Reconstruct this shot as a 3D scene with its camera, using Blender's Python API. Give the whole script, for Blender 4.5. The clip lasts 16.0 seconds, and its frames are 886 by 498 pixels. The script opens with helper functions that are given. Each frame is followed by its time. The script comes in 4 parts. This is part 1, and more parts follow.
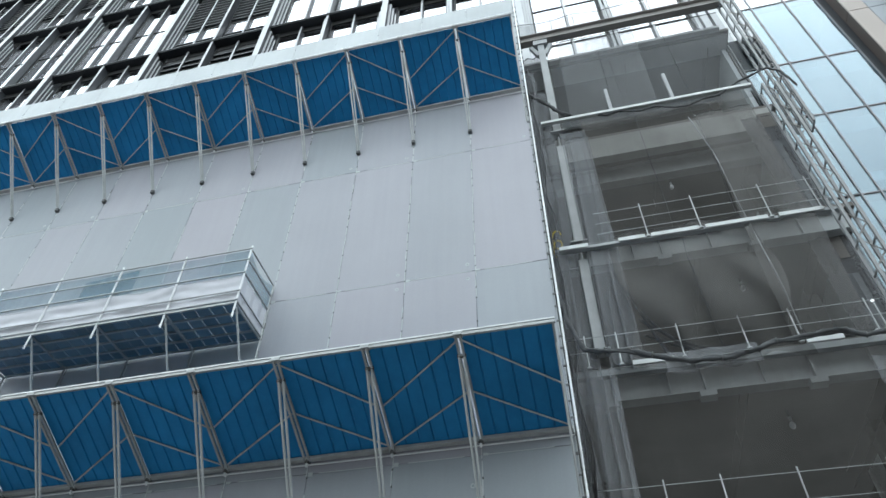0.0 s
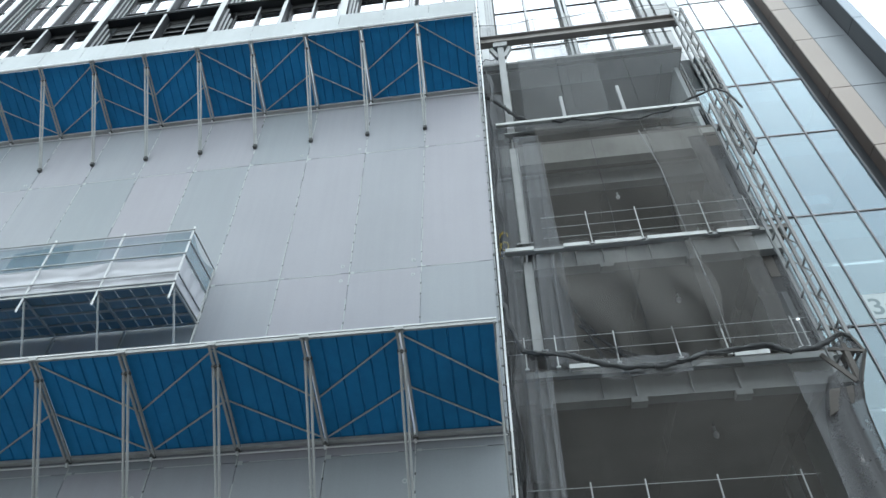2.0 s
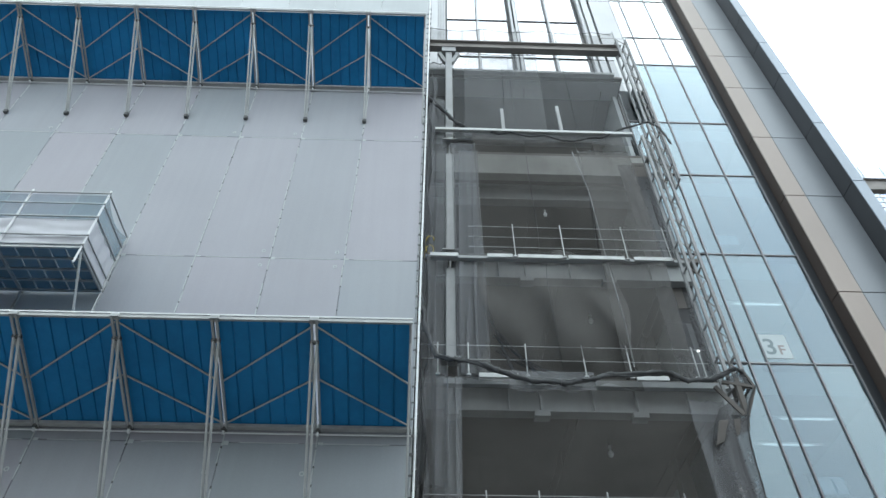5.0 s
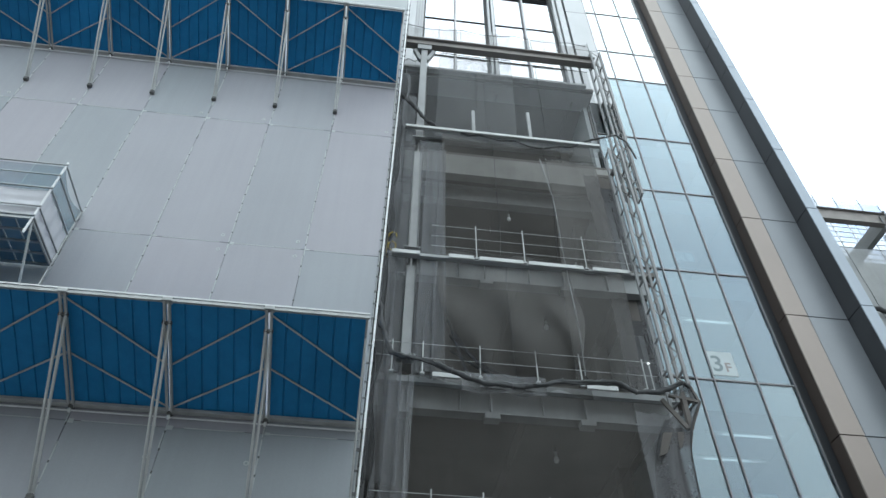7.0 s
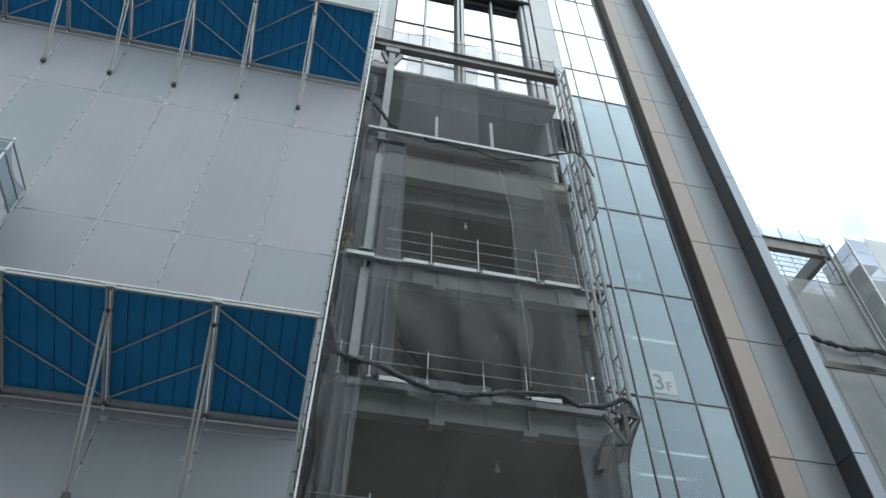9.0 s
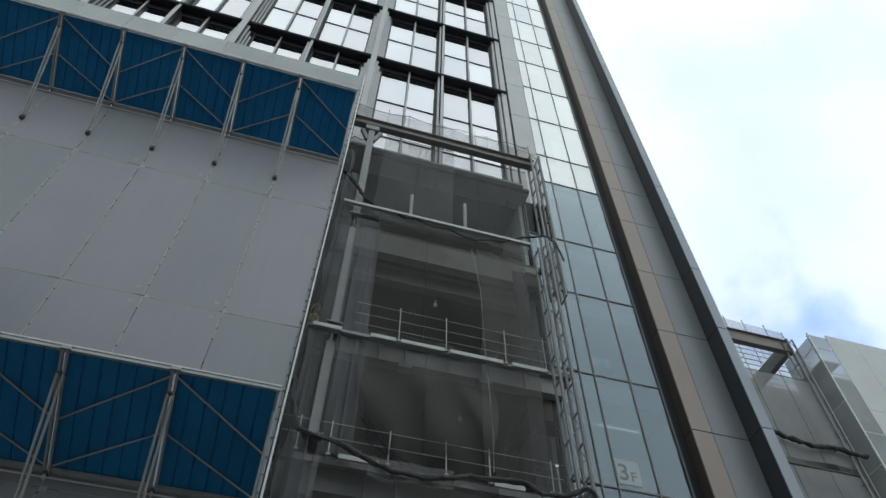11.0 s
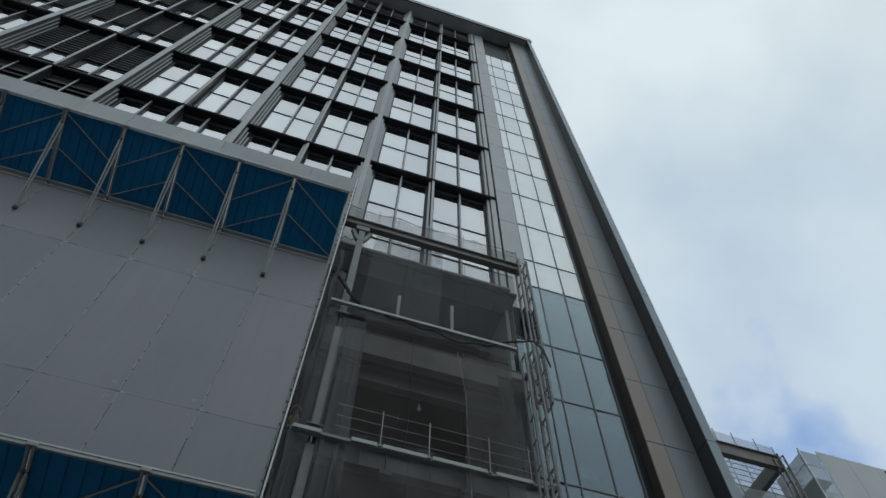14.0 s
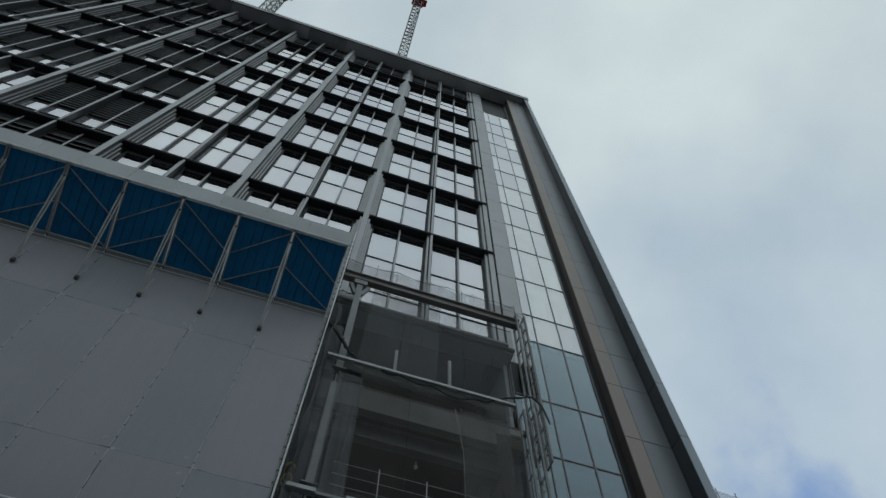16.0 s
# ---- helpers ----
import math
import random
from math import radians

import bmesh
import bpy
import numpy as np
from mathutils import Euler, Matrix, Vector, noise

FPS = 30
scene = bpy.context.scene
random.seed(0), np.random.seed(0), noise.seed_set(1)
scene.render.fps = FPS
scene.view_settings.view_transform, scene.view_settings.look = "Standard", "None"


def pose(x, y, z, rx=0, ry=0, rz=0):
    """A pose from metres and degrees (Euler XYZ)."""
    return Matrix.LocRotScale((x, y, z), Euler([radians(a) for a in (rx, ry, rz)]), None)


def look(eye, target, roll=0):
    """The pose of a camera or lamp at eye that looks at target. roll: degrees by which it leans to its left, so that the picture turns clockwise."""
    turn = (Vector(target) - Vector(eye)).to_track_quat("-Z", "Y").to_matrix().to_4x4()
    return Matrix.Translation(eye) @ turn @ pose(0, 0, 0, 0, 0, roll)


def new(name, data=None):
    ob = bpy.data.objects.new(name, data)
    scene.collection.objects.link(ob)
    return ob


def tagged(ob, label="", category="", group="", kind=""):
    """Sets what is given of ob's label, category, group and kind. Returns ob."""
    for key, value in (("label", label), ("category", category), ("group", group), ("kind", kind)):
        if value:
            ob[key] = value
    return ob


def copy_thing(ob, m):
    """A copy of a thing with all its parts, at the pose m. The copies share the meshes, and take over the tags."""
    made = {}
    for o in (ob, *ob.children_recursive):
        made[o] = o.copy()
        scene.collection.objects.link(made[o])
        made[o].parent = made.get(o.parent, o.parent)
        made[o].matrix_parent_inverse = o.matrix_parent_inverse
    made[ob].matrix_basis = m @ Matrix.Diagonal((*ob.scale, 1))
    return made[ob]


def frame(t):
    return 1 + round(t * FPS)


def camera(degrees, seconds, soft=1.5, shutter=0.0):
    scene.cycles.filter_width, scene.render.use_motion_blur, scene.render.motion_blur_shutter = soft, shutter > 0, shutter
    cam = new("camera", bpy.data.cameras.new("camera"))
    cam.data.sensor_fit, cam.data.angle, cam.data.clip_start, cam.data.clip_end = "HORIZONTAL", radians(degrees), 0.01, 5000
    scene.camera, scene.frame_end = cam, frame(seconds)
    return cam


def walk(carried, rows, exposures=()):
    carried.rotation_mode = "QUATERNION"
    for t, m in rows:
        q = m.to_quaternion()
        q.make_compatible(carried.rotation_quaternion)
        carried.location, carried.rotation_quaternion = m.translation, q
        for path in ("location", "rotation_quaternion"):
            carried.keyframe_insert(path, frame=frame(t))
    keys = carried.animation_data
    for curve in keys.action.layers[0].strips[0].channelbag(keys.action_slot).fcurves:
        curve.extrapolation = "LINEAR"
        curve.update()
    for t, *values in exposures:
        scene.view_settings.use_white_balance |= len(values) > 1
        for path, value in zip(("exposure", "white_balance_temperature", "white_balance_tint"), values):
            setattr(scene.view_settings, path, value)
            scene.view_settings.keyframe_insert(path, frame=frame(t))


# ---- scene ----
cam = camera(65.7, 16.0)
EYE = (0.0, 0.0, 1.6)
# seconds, yaw, pitch and roll in degrees
TURNS = [
    (0.0, 13.65, 46.13, 0.65), (0.5, 11.94, 45.97, 0.30), (1.0, 10.42, 46.17, 0.06), (1.5, 8.90, 45.99, -0.06),
    (2.0, 7.29, 45.79, -0.18), (2.5, 5.75, 45.81, -0.15), (3.0, 4.11, 45.83, -0.26), (3.5, 2.80, 45.88, -0.13),
    (4.0, 1.20, 45.84, -0.05), (6.5, -5.02, 45.75, 0.75), (7.0, -6.20, 45.70, 0.93), (7.5, -7.70, 45.64, 0.87),
    (8.0, -8.95, 45.65, 0.91), (8.5, -10.33, 45.67, 0.81), (11.0, -15.22, 52.67, 0.90), (11.5, -15.96, 54.57, 0.68),
    (12.0, -16.40, 56.17, 0.71), (12.5, -16.73, 57.48, 0.68), (13.0, -16.83, 58.75, 0.89), (13.5, -16.80, 59.99, 1.10),
    (14.0, -16.87, 61.19, 1.19), (14.5, -17.04, 62.38, 1.17), (15.0, -16.92, 63.58, 1.43), (15.5, -17.22, 64.65, 1.23),
    (16.0, -17.03, 65.71, 1.28),
]
# seconds, stops, white balance and tint
EXPOSURES = [
    (0.0, 0.4, 6500, 10), (4.0, 0.4, 6500, 10), (6.5, 0.2, 6500, 10), (8.5, 0.06, 6550, 10), (11.0, -1.0, 6750, 10), (12.0, -1.3, 6650, 9.5),
    (13.0, -1.5, 6520, 9), (14.5, -1.78, 6480, 8.5), (16.0, -1.96, 6450, 7.5),
]
walk(cam, [(t, pose(*EYE, 90 + p, 0, w) @ pose(0, 0, 0, 0, 0, r)) for t, w, p, r in TURNS], EXPOSURES)

# ---- world and sun: bright broken cloud ----
THIN = (0.64, 0.452, 0.615)
SUN_UP, SUN_ROUND = 58.0, 25.0
world = bpy.data.worlds.new("sky")
scene.world = world
world.use_nodes = True
wn, wl = world.node_tree.nodes, world.node_tree.links
wn.clear()
w_out = wn.new("ShaderNodeOutputWorld")
w_sky = wn.new("ShaderNodeTexSky")
w_sky.sky_type = "NISHITA"
w_sky.sun_disc = False
w_sky.sun_elevation, w_sky.sun_rotation = radians(SUN_UP), radians(SUN_ROUND)
w_bg = wn.new("ShaderNodeBackground")
w_bg.inputs["Strength"].default_value = 0.15
w_sky.ozone_density, w_sky.dust_density = 4.0, 0.3
wl.new(w_sky.outputs[0], w_bg.inputs["Color"])
w_cloud = wn.new("ShaderNodeBackground")
w_cloud.inputs["Strength"].default_value = 2.8
w_co = wn.new("ShaderNodeTexCoord")
w_n1 = wn.new("ShaderNodeTexNoise")
w_n1.inputs["Scale"].default_value, w_n1.inputs["Detail"].default_value = 2.6, 6.0
w_n1.inputs["Roughness"].default_value = 0.5
wl.new(w_co.outputs["Generated"], w_n1.inputs["Vector"])
w_r1 = wn.new("ShaderNodeValToRGB")
w_r1.color_ramp.elements[0].position, w_r1.color_ramp.elements[0].color = 0.36, (0.66, 0.77, 0.84, 1)
w_r1.color_ramp.elements[1].position, w_r1.color_ramp.elements[1].color = 0.64, (0.86, 0.97, 1.0, 1)
wl.new(w_n1.outputs["Fac"], w_r1.inputs[0])
w_n2 = wn.new("ShaderNodeTexNoise")
w_n2.inputs["Scale"].default_value, w_n2.inputs["Detail"].default_value = 5.0, 6.0
wl.new(w_co.outputs["Generated"], w_n2.inputs["Vector"])
w_r2 = wn.new("ShaderNodeValToRGB")
w_r2.color_ramp.elements[0].position, w_r2.color_ramp.elements[1].position = 0.27, 0.85
w_r2.color_ramp.elements[0].color = (0.04, 0.04, 0.04, 1)
w_r2.color_ramp.interpolation = "EASE"
w_mid = w_r2.color_ramp.elements.new(0.39)
w_mid.color = (0.8, 0.8, 0.8, 1)
# a thin place in the cloud, low over the street's end
w_nrm = wn.new("ShaderNodeVectorMath")
w_nrm.operation = "DISTANCE"
wl.new(w_co.outputs["Generated"], w_nrm.inputs[0])
w_nrm.inputs[1].default_value = THIN
w_add = wn.new("ShaderNodeMath")
w_add.operation = "MULTIPLY_ADD"
w_add.inputs[1].default_value = 0.5
wl.new(w_n2.outputs["Fac"], w_add.inputs[0])
wl.new(w_nrm.outputs["Value"], w_add.inputs[2])
wl.new(w_add.outputs[0], w_r2.inputs[0])
w_tint = wn.new("ShaderNodeMix")
w_tint.data_type = "RGBA"
w_tint.inputs["A"].default_value = (0.34, 0.55, 1.0, 1)
wl.new(w_r2.outputs[0], w_tint.inputs["Factor"])
wl.new(w_r1.outputs[0], w_tint.inputs["B"])
wl.new(w_tint.outputs["Result"], w_cloud.inputs["Color"])
w_mix = wn.new("ShaderNodeMixShader")
w_part = wn.new("ShaderNodeMapRange")
w_part.inputs["To Min"].default_value = 0.7
wl.new(w_r2.outputs[0], w_part.inputs["Value"])
wl.new(w_part.outputs[0], w_mix.inputs[0])
wl.new(w_bg.outputs[0], w_mix.inputs[1])
wl.new(w_cloud.outputs[0], w_mix.inputs[2])
wl.new(w_mix.outputs[0], w_out.inputs["Surface"])

sun = new("sun", bpy.data.lights.new("sun", "SUN"))
sun.data.energy, sun.data.angle, sun.data.color = 0.8, radians(14), (1.0, 0.96, 0.9)
sun.matrix_world = look((0, 0, 60), (math.sin(radians(SUN_ROUND)) * -20, math.cos(radians(SUN_ROUND)) * -20, 60 - 20 * math.tan(radians(SUN_UP))))


# ---- materials ----
def material(name, color, rough=0.6, metal=0.0, vary=0.12, scale=1.5, fine=40.0, bump=0.1, per_object=0.0, spec=0.5, streak=0.0, tint=None):
    """A surface with two scales of variation, fine relief and, if asked, rain streaks and a shade of its own for each piece."""
    m = bpy.data.materials.new(name)
    m.use_nodes = True
    n, l = m.node_tree.nodes, m.node_tree.links
    b = n["Principled BSDF"]
    b.inputs["Roughness"].default_value, b.inputs["Metallic"].default_value = rough, metal
    b.inputs["Specular IOR Level"].default_value = spec
    co = n.new("ShaderNodeNewGeometry")
    big = n.new("ShaderNodeTexNoise")
    big.inputs["Scale"].default_value, big.inputs["Detail"].default_value = scale, 5.0
    small = n.new("ShaderNodeTexNoise")
    small.inputs["Scale"].default_value, small.inputs["Detail"].default_value = fine, 3.0
    for t in (big, small):
        l.new(co.outputs["Position"], t.inputs["Vector"])
    add = n.new("ShaderNodeMath")
    add.operation = "MULTIPLY_ADD"
    add.inputs[1].default_value = 0.35
    l.new(small.outputs["Fac"], add.inputs[0])
    l.new(big.outputs["Fac"], add.inputs[2])
    last = add.outputs[0]
    if streak:
        mp = n.new("ShaderNodeMapping")
        mp.inputs["Scale"].default_value = (6.0, 6.0, 0.25)
        l.new(co.outputs["Position"], mp.inputs["Vector"])
        st = n.new("ShaderNodeTexNoise")
        st.inputs["Scale"].default_value, st.inputs["Detail"].default_value = 1.0, 4.0
        l.new(mp.outputs[0], st.inputs["Vector"])
        a2 = n.new("ShaderNodeMath")
        a2.operation = "MULTIPLY_ADD"
        a2.inputs[1].default_value = streak
        l.new(st.outputs["Fac"], a2.inputs[0])
        l.new(last, a2.inputs[2])
        last = a2.outputs[0]
    if per_object:
        ob = n.new("ShaderNodeObjectInfo")
        a3 = n.new("ShaderNodeMath")
        a3.operation = "MULTIPLY_ADD"
        a3.inputs[1].default_value = per_object
        l.new(ob.outputs["Random"], a3.inputs[0])
        l.new(last, a3.inputs[2])
        last = a3.outputs[0]
    ramp = n.new("ShaderNodeMapRange")
    mid = 0.68 + 0.5 * streak + 0.5 * per_object
    ramp.inputs["From Min"].default_value, ramp.inputs["From Max"].default_value = mid - 0.35, mid + 0.35
    ramp.inputs["To Min"].default_value, ramp.inputs["To Max"].default_value = 1 - vary, 1 + vary
    l.new(last, ramp.inputs["Value"])
    mul = n.new("ShaderNodeMix")
    mul.data_type, mul.blend_type = "RGBA", "MULTIPLY"
    mul.inputs["Factor"].default_value = 1.0
    mul.inputs["A"].default_value = (*color, 1)
    l.new(ramp.outputs[0], mul.inputs["B"])
    if tint:
        hue = n.new("ShaderNodeMix")
        hue.data_type = "RGBA"
        hue.inputs["A"].default_value, hue.inputs["B"].default_value = (*color, 1), (*tint, 1)
        oi = n.new("ShaderNodeObjectInfo")
        l.new(oi.outputs["Random"], hue.inputs["Factor"])
        l.new(hue.outputs["Result"], mul.inputs["A"])
    l.new(mul.outputs["Result"], b.inputs["Base Color"])
    if bump:
        bp = n.new("ShaderNodeBump")
        bp.inputs["Strength"].default_value, bp.inputs["Distance"].default_value = bump, 0.01
        l.new(last, bp.inputs["Height"])
        l.new(bp.outputs[0], b.inputs["Normal"])
    return m


def net_material(name, color, cover):
    """Fine woven net: part thread, part hole, denser and looser in places."""
    m = bpy.data.materials.new(name)
    m.use_nodes = True
    n, l = m.node_tree.nodes, m.node_tree.links
    n.clear()
    out = n.new("ShaderNodeOutputMaterial")
    mix = n.new("ShaderNodeMixShader")
    hole = n.new("ShaderNodeBsdfTransparent")
    thread = n.new("ShaderNodeBsdfDiffuse")
    thread.inputs["Color"].default_value = (*color, 1)
    co = n.new("ShaderNodeNewGeometry")
    no = n.new("ShaderNodeTexNoise")
    no.inputs["Scale"].default_value, no.inputs["Detail"].default_value = 0.8, 5.0
    l.new(co.outputs["Position"], no.inputs["Vector"])
    mr = n.new("ShaderNodeMapRange")
    mr.inputs["From Min"].default_value, mr.inputs["From Max"].default_value = 0.3, 0.7
    mr.inputs["To Min"].default_value, mr.inputs["To Max"].default_value = cover - 0.06, cover + 0.06
    l.new(no.outputs["Fac"], mr.inputs["Value"])
    mp = n.new("ShaderNodeMapping")
    mp.inputs["Scale"].default_value = (5.0, 5.0, 0.5)
    l.new(co.outputs["Position"], mp.inputs["Vector"])
    pleat = n.new("ShaderNodeTexNoise")
    pleat.inputs["Scale"].default_value, pleat.inputs["Detail"].default_value = 1.3, 5.0
    l.new(mp.outputs[0], pleat.inputs["Vector"])
    weave = n.new("ShaderNodeTexNoise")
    weave.inputs["Scale"].default_value, weave.inputs["Detail"].default_value = 22.0, 2.0
    l.new(co.outputs["Position"], weave.inputs["Vector"])
    last = mr.outputs[0]
    for tex, amount in ((pleat, 0.13), (weave, 0.12)):
        sub = n.new("ShaderNodeMath")
        sub.operation = "SUBTRACT"
        sub.inputs[1].default_value = 0.5
        l.new(tex.outputs["Fac"], sub.inputs[0])
        sc = n.new("ShaderNodeMath")
        sc.operation, sc.use_clamp = "MULTIPLY_ADD", True
        sc.inputs[1].default_value = amount
        l.new(sub.outputs[0], sc.inputs[0])
        l.new(last, sc.inputs[2])
        last = sc.outputs[0]
    l.new(last, mix.inputs[0])
    l.new(hole.outputs[0], mix.inputs[1])
    l.new(thread.outputs[0], mix.inputs[2])
    l.new(mix.outputs[0], out.inputs["Surface"])
    return m


def glazing(name, tint, inner, mirror, wave=0.02, power=5.0):
    """Coated window glass: a mirror coat over a tinted pane that hides a pale interior."""
    m = bpy.data.materials.new(name)
    m.use_nodes = True
    n, l = m.node_tree.nodes, m.node_tree.links
    n.clear()
    out = n.new("ShaderNodeOutputMaterial")
    mix = n.new("ShaderNodeMixShader")
    lw = n.new("ShaderNodeLayerWeight")
    lw.inputs["Blend"].default_value = 0.5
    pw = n.new("ShaderNodeMath")
    pw.operation = "POWER"
    pw.inputs[1].default_value = power
    l.new(lw.outputs["Facing"], pw.inputs[0])
    ad = n.new("ShaderNodeMath")
    ad.operation, ad.use_clamp = "MULTIPLY_ADD", True
    ad.inputs[1].default_value, ad.inputs[2].default_value = 0.95, mirror
    l.new(pw.outputs[0], ad.inputs[0])
    l.new(ad.outputs[0], mix.inputs[0])
    gl = n.new("ShaderNodeBsdfGlossy")
    gl.inputs["Roughness"].default_value = 0.02
    own = n.new("ShaderNodeObjectInfo")
    shade = n.new("ShaderNodeMix")
    shade.data_type = "RGBA"
    shade.inputs["A"].default_value = (tint[0] * 0.86, tint[1] * 0.86, tint[2] * 0.9, 1)
    shade.inputs["B"].default_value = (*[min(1.0, c * 1.06) for c in tint], 1)
    l.new(own.outputs["Random"], shade.inputs["Factor"])
    l.new(shade.outputs["Result"], gl.inputs["Color"])
    tr = n.new("ShaderNodeBsdfTransparent")
    tr.inputs["Color"].default_value = (*inner, 1)
    co = n.new("ShaderNodeNewGeometry")
    no = n.new("ShaderNodeTexNoise")
    no.inputs["Scale"].default_value = 0.7
    l.new(co.outputs["Position"], no.inputs["Vector"])
    bp = n.new("ShaderNodeBump")
    bp.inputs["Strength"].default_value, bp.inputs["Distance"].default_value = wave, 0.3
    l.new(no.outputs["Fac"], bp.inputs["Height"])
    l.new(bp.outputs[0], gl.inputs["Normal"])
    l.new(tr.outputs[0], mix.inputs[1])
    l.new(gl.outputs[0], mix.inputs[2])
    l.new(mix.outputs[0], out.inputs["Surface"])
    return m


M_PANEL = material("grey_sheet_panel", (0.262, 0.287, 0.307), 0.6, 0, 0.09, 0.35, 25, 0.05, 0.4, streak=0.45, tint=(0.288, 0.280, 0.310))
M_PANELT = material("pale_sheet_panel", (0.34, 0.36, 0.37), 0.6, 0, 0.16, 0.5, 25, 0.05, 0.3, streak=0.3)
M_PANELF = material("white_sheet_panel", (0.5, 0.52, 0.54), 0.6, 0, 0.1, 0.5, 25, 0.05, 0.3, streak=0.3)
M_GALV = material("bright_galvanised", (0.36, 0.37, 0.37), 0.5, 0.2, 0.2, 3, 60, 0.1)
M_SEAM = material("panel_backing", (0.22, 0.23, 0.24), 0.8)
M_TIE = material("white_tie_cord", (0.40, 0.42, 0.43), 0.7)
M_BLUE = material("blue_steel_sheet", (0.012, 0.155, 0.34), 0.6, 0, 0.2, 0.8, 30, 0.05, 0.3, 0.15, streak=0.5)
M_TUBE = material("galvanised_tube", (0.30, 0.31, 0.31), 0.5, 0.5, 0.25, 3, 60, 0.1)
M_CLAMP = material("dark_clamp", (0.09, 0.09, 0.09), 0.5, 0.5)
M_WHITE = material("white_coated_steel", (0.62, 0.63, 0.64), 0.45, 0, 0.12, 2, 40)
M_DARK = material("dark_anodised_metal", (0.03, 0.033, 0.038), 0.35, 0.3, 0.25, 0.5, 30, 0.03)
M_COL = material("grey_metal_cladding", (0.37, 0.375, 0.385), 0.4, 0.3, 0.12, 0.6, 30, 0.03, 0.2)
M_MULL = material("bronze_grey_mullion", (0.16, 0.162, 0.17), 0.4, 0.4, 0.1, 0.5, 30, 0.02)
# grey cladding's flanks: their shade and dark reflections are put into the colour
M_FLANK_SHADE = material("shaded_flank_metal", (0.06, 0.063, 0.071), 0.45, 0.3, 0.15, 0.6, 30, 0.03, 0.2)
M_SOFF = material("soffit_panel_metal", (0.42, 0.425, 0.43), 0.35, 0.3, 0.35, 0.25, 20, 0.05, 0.5)
M_BLACK = material("black_frame_and_recess", (0.012, 0.012, 0.013), 0.5)
M_STEEL = material("primed_steel", (0.24, 0.25, 0.255), 0.6, 0.1, 0.2, 1.2, 30)
M_POST = material("grey_primed_post", (0.25, 0.255, 0.258), 0.65, 0.05, 0.25, 1.5, 30)
M_RUST = material("weathered_steel", (0.21, 0.195, 0.185), 0.7, 0.1, 0.25, 1.2, 30)
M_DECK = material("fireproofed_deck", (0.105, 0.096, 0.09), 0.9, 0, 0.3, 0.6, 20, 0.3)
M_CONC = material("concrete", (0.26, 0.26, 0.25), 0.85, 0, 0.25, 0.8, 25, 0.2, streak=0.4)
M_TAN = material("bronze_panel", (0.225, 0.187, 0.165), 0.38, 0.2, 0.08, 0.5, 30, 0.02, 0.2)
# darker copy of the bronze for the side turned from the light
M_BROWN = material("shaded_bronze_panel", (0.05, 0.036, 0.03), 0.6, 0.1, 0.1, 0.5, 30, 0.02, 0.2)
M_PIER = material("grey_pier_panel", (0.155, 0.167, 0.183), 0.35, 0.2, 0.08, 0.5, 30, 0.02, 0.2)
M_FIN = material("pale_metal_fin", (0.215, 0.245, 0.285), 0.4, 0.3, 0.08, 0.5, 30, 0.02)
M_NET = net_material("black_mesh_net", (0.15, 0.146, 0.142), 0.46)
M_NETL = net_material("loose_mesh_net", (0.17, 0.175, 0.18), 0.38)
M_NETP = net_material("pale_mesh_net", (0.36, 0.39, 0.42), 0.5)
M_NETG = net_material("draped_mesh_net", (0.21, 0.215, 0.225), 0.46)
M_LATT = material("grey_lattice_steel", (0.19, 0.195, 0.2), 0.6, 0.1, 0.25, 1.2, 30)
M_NETD = net_material("thin_mesh_net", (0.12, 0.115, 0.11), 0.36)
M_NETF = net_material("dense_pale_net", (0.25, 0.26, 0.265), 0.72)
M_NETS = net_material("blue_mesh_net", (0.10, 0.19, 0.25), 0.5)
M_NETR = material("rolled_mesh_net", (0.05, 0.052, 0.055), 0.85, 0, 0.45, 4, 25, 0.6)
M_NETC = net_material("tight_mesh_net", (0.11, 0.11, 0.115), 0.74)
M_NETK = net_material("doubled_mesh_net", (0.045, 0.046, 0.05), 0.62)
M_NETQ = net_material("white_scaffold_net", (0.34, 0.36, 0.37), 0.78)
M_NETT = net_material("sheer_mesh_net", (0.19, 0.195, 0.2), 0.3)
M_NETB = material("bundled_net", (0.035, 0.036, 0.038), 0.85, 0, 0.3, 3, 30, 0.4)
M_SHEET = material("white_tarpaulin", (0.44, 0.445, 0.48), 0.6, 0, 0.08, 2, 20, 0.2)
M_GLASS = glazing("blue_curtain_glass", (0.8, 0.9, 0.945), (0.5, 0.587, 0.615), 0.10, 0.05, 2.6)
M_GLASSW = glazing("upper_curtain_glass", (0.95, 0.95, 0.94), (0.8, 0.84, 0.85), 0.48)
M_GLASSU = glazing("window_glass", (1.0, 0.97, 0.95), (0.84, 0.86, 0.9), 0.55)
M_ROOM = material("room_wall", (0.34, 0.36, 0.37), 0.9)
M_BLIND = material("white_blind", (0.75, 0.76, 0.78), 0.8, 0, 0.06, 0.8, 20, 0.05, 0.4)
M_ASPH = material("asphalt", (0.07, 0.07, 0.072), 0.9, 0, 0.2, 0.5, 60, 0.4)
M_PAVE = material("paving", (0.29, 0.285, 0.28), 0.9, 0, 0.15, 0.5, 40, 0.3)
M_RED = material("red_paint", (0.35, 0.03, 0.02), 0.5)
M_DECKB = material("blue_grey_deck", (0.095, 0.15, 0.19), 0.6, 0, 0.3, 1.5, 30, 0.1, 0.5)
M_YELLOW = material("yellow_hose", (0.45, 0.32, 0.03), 0.5)
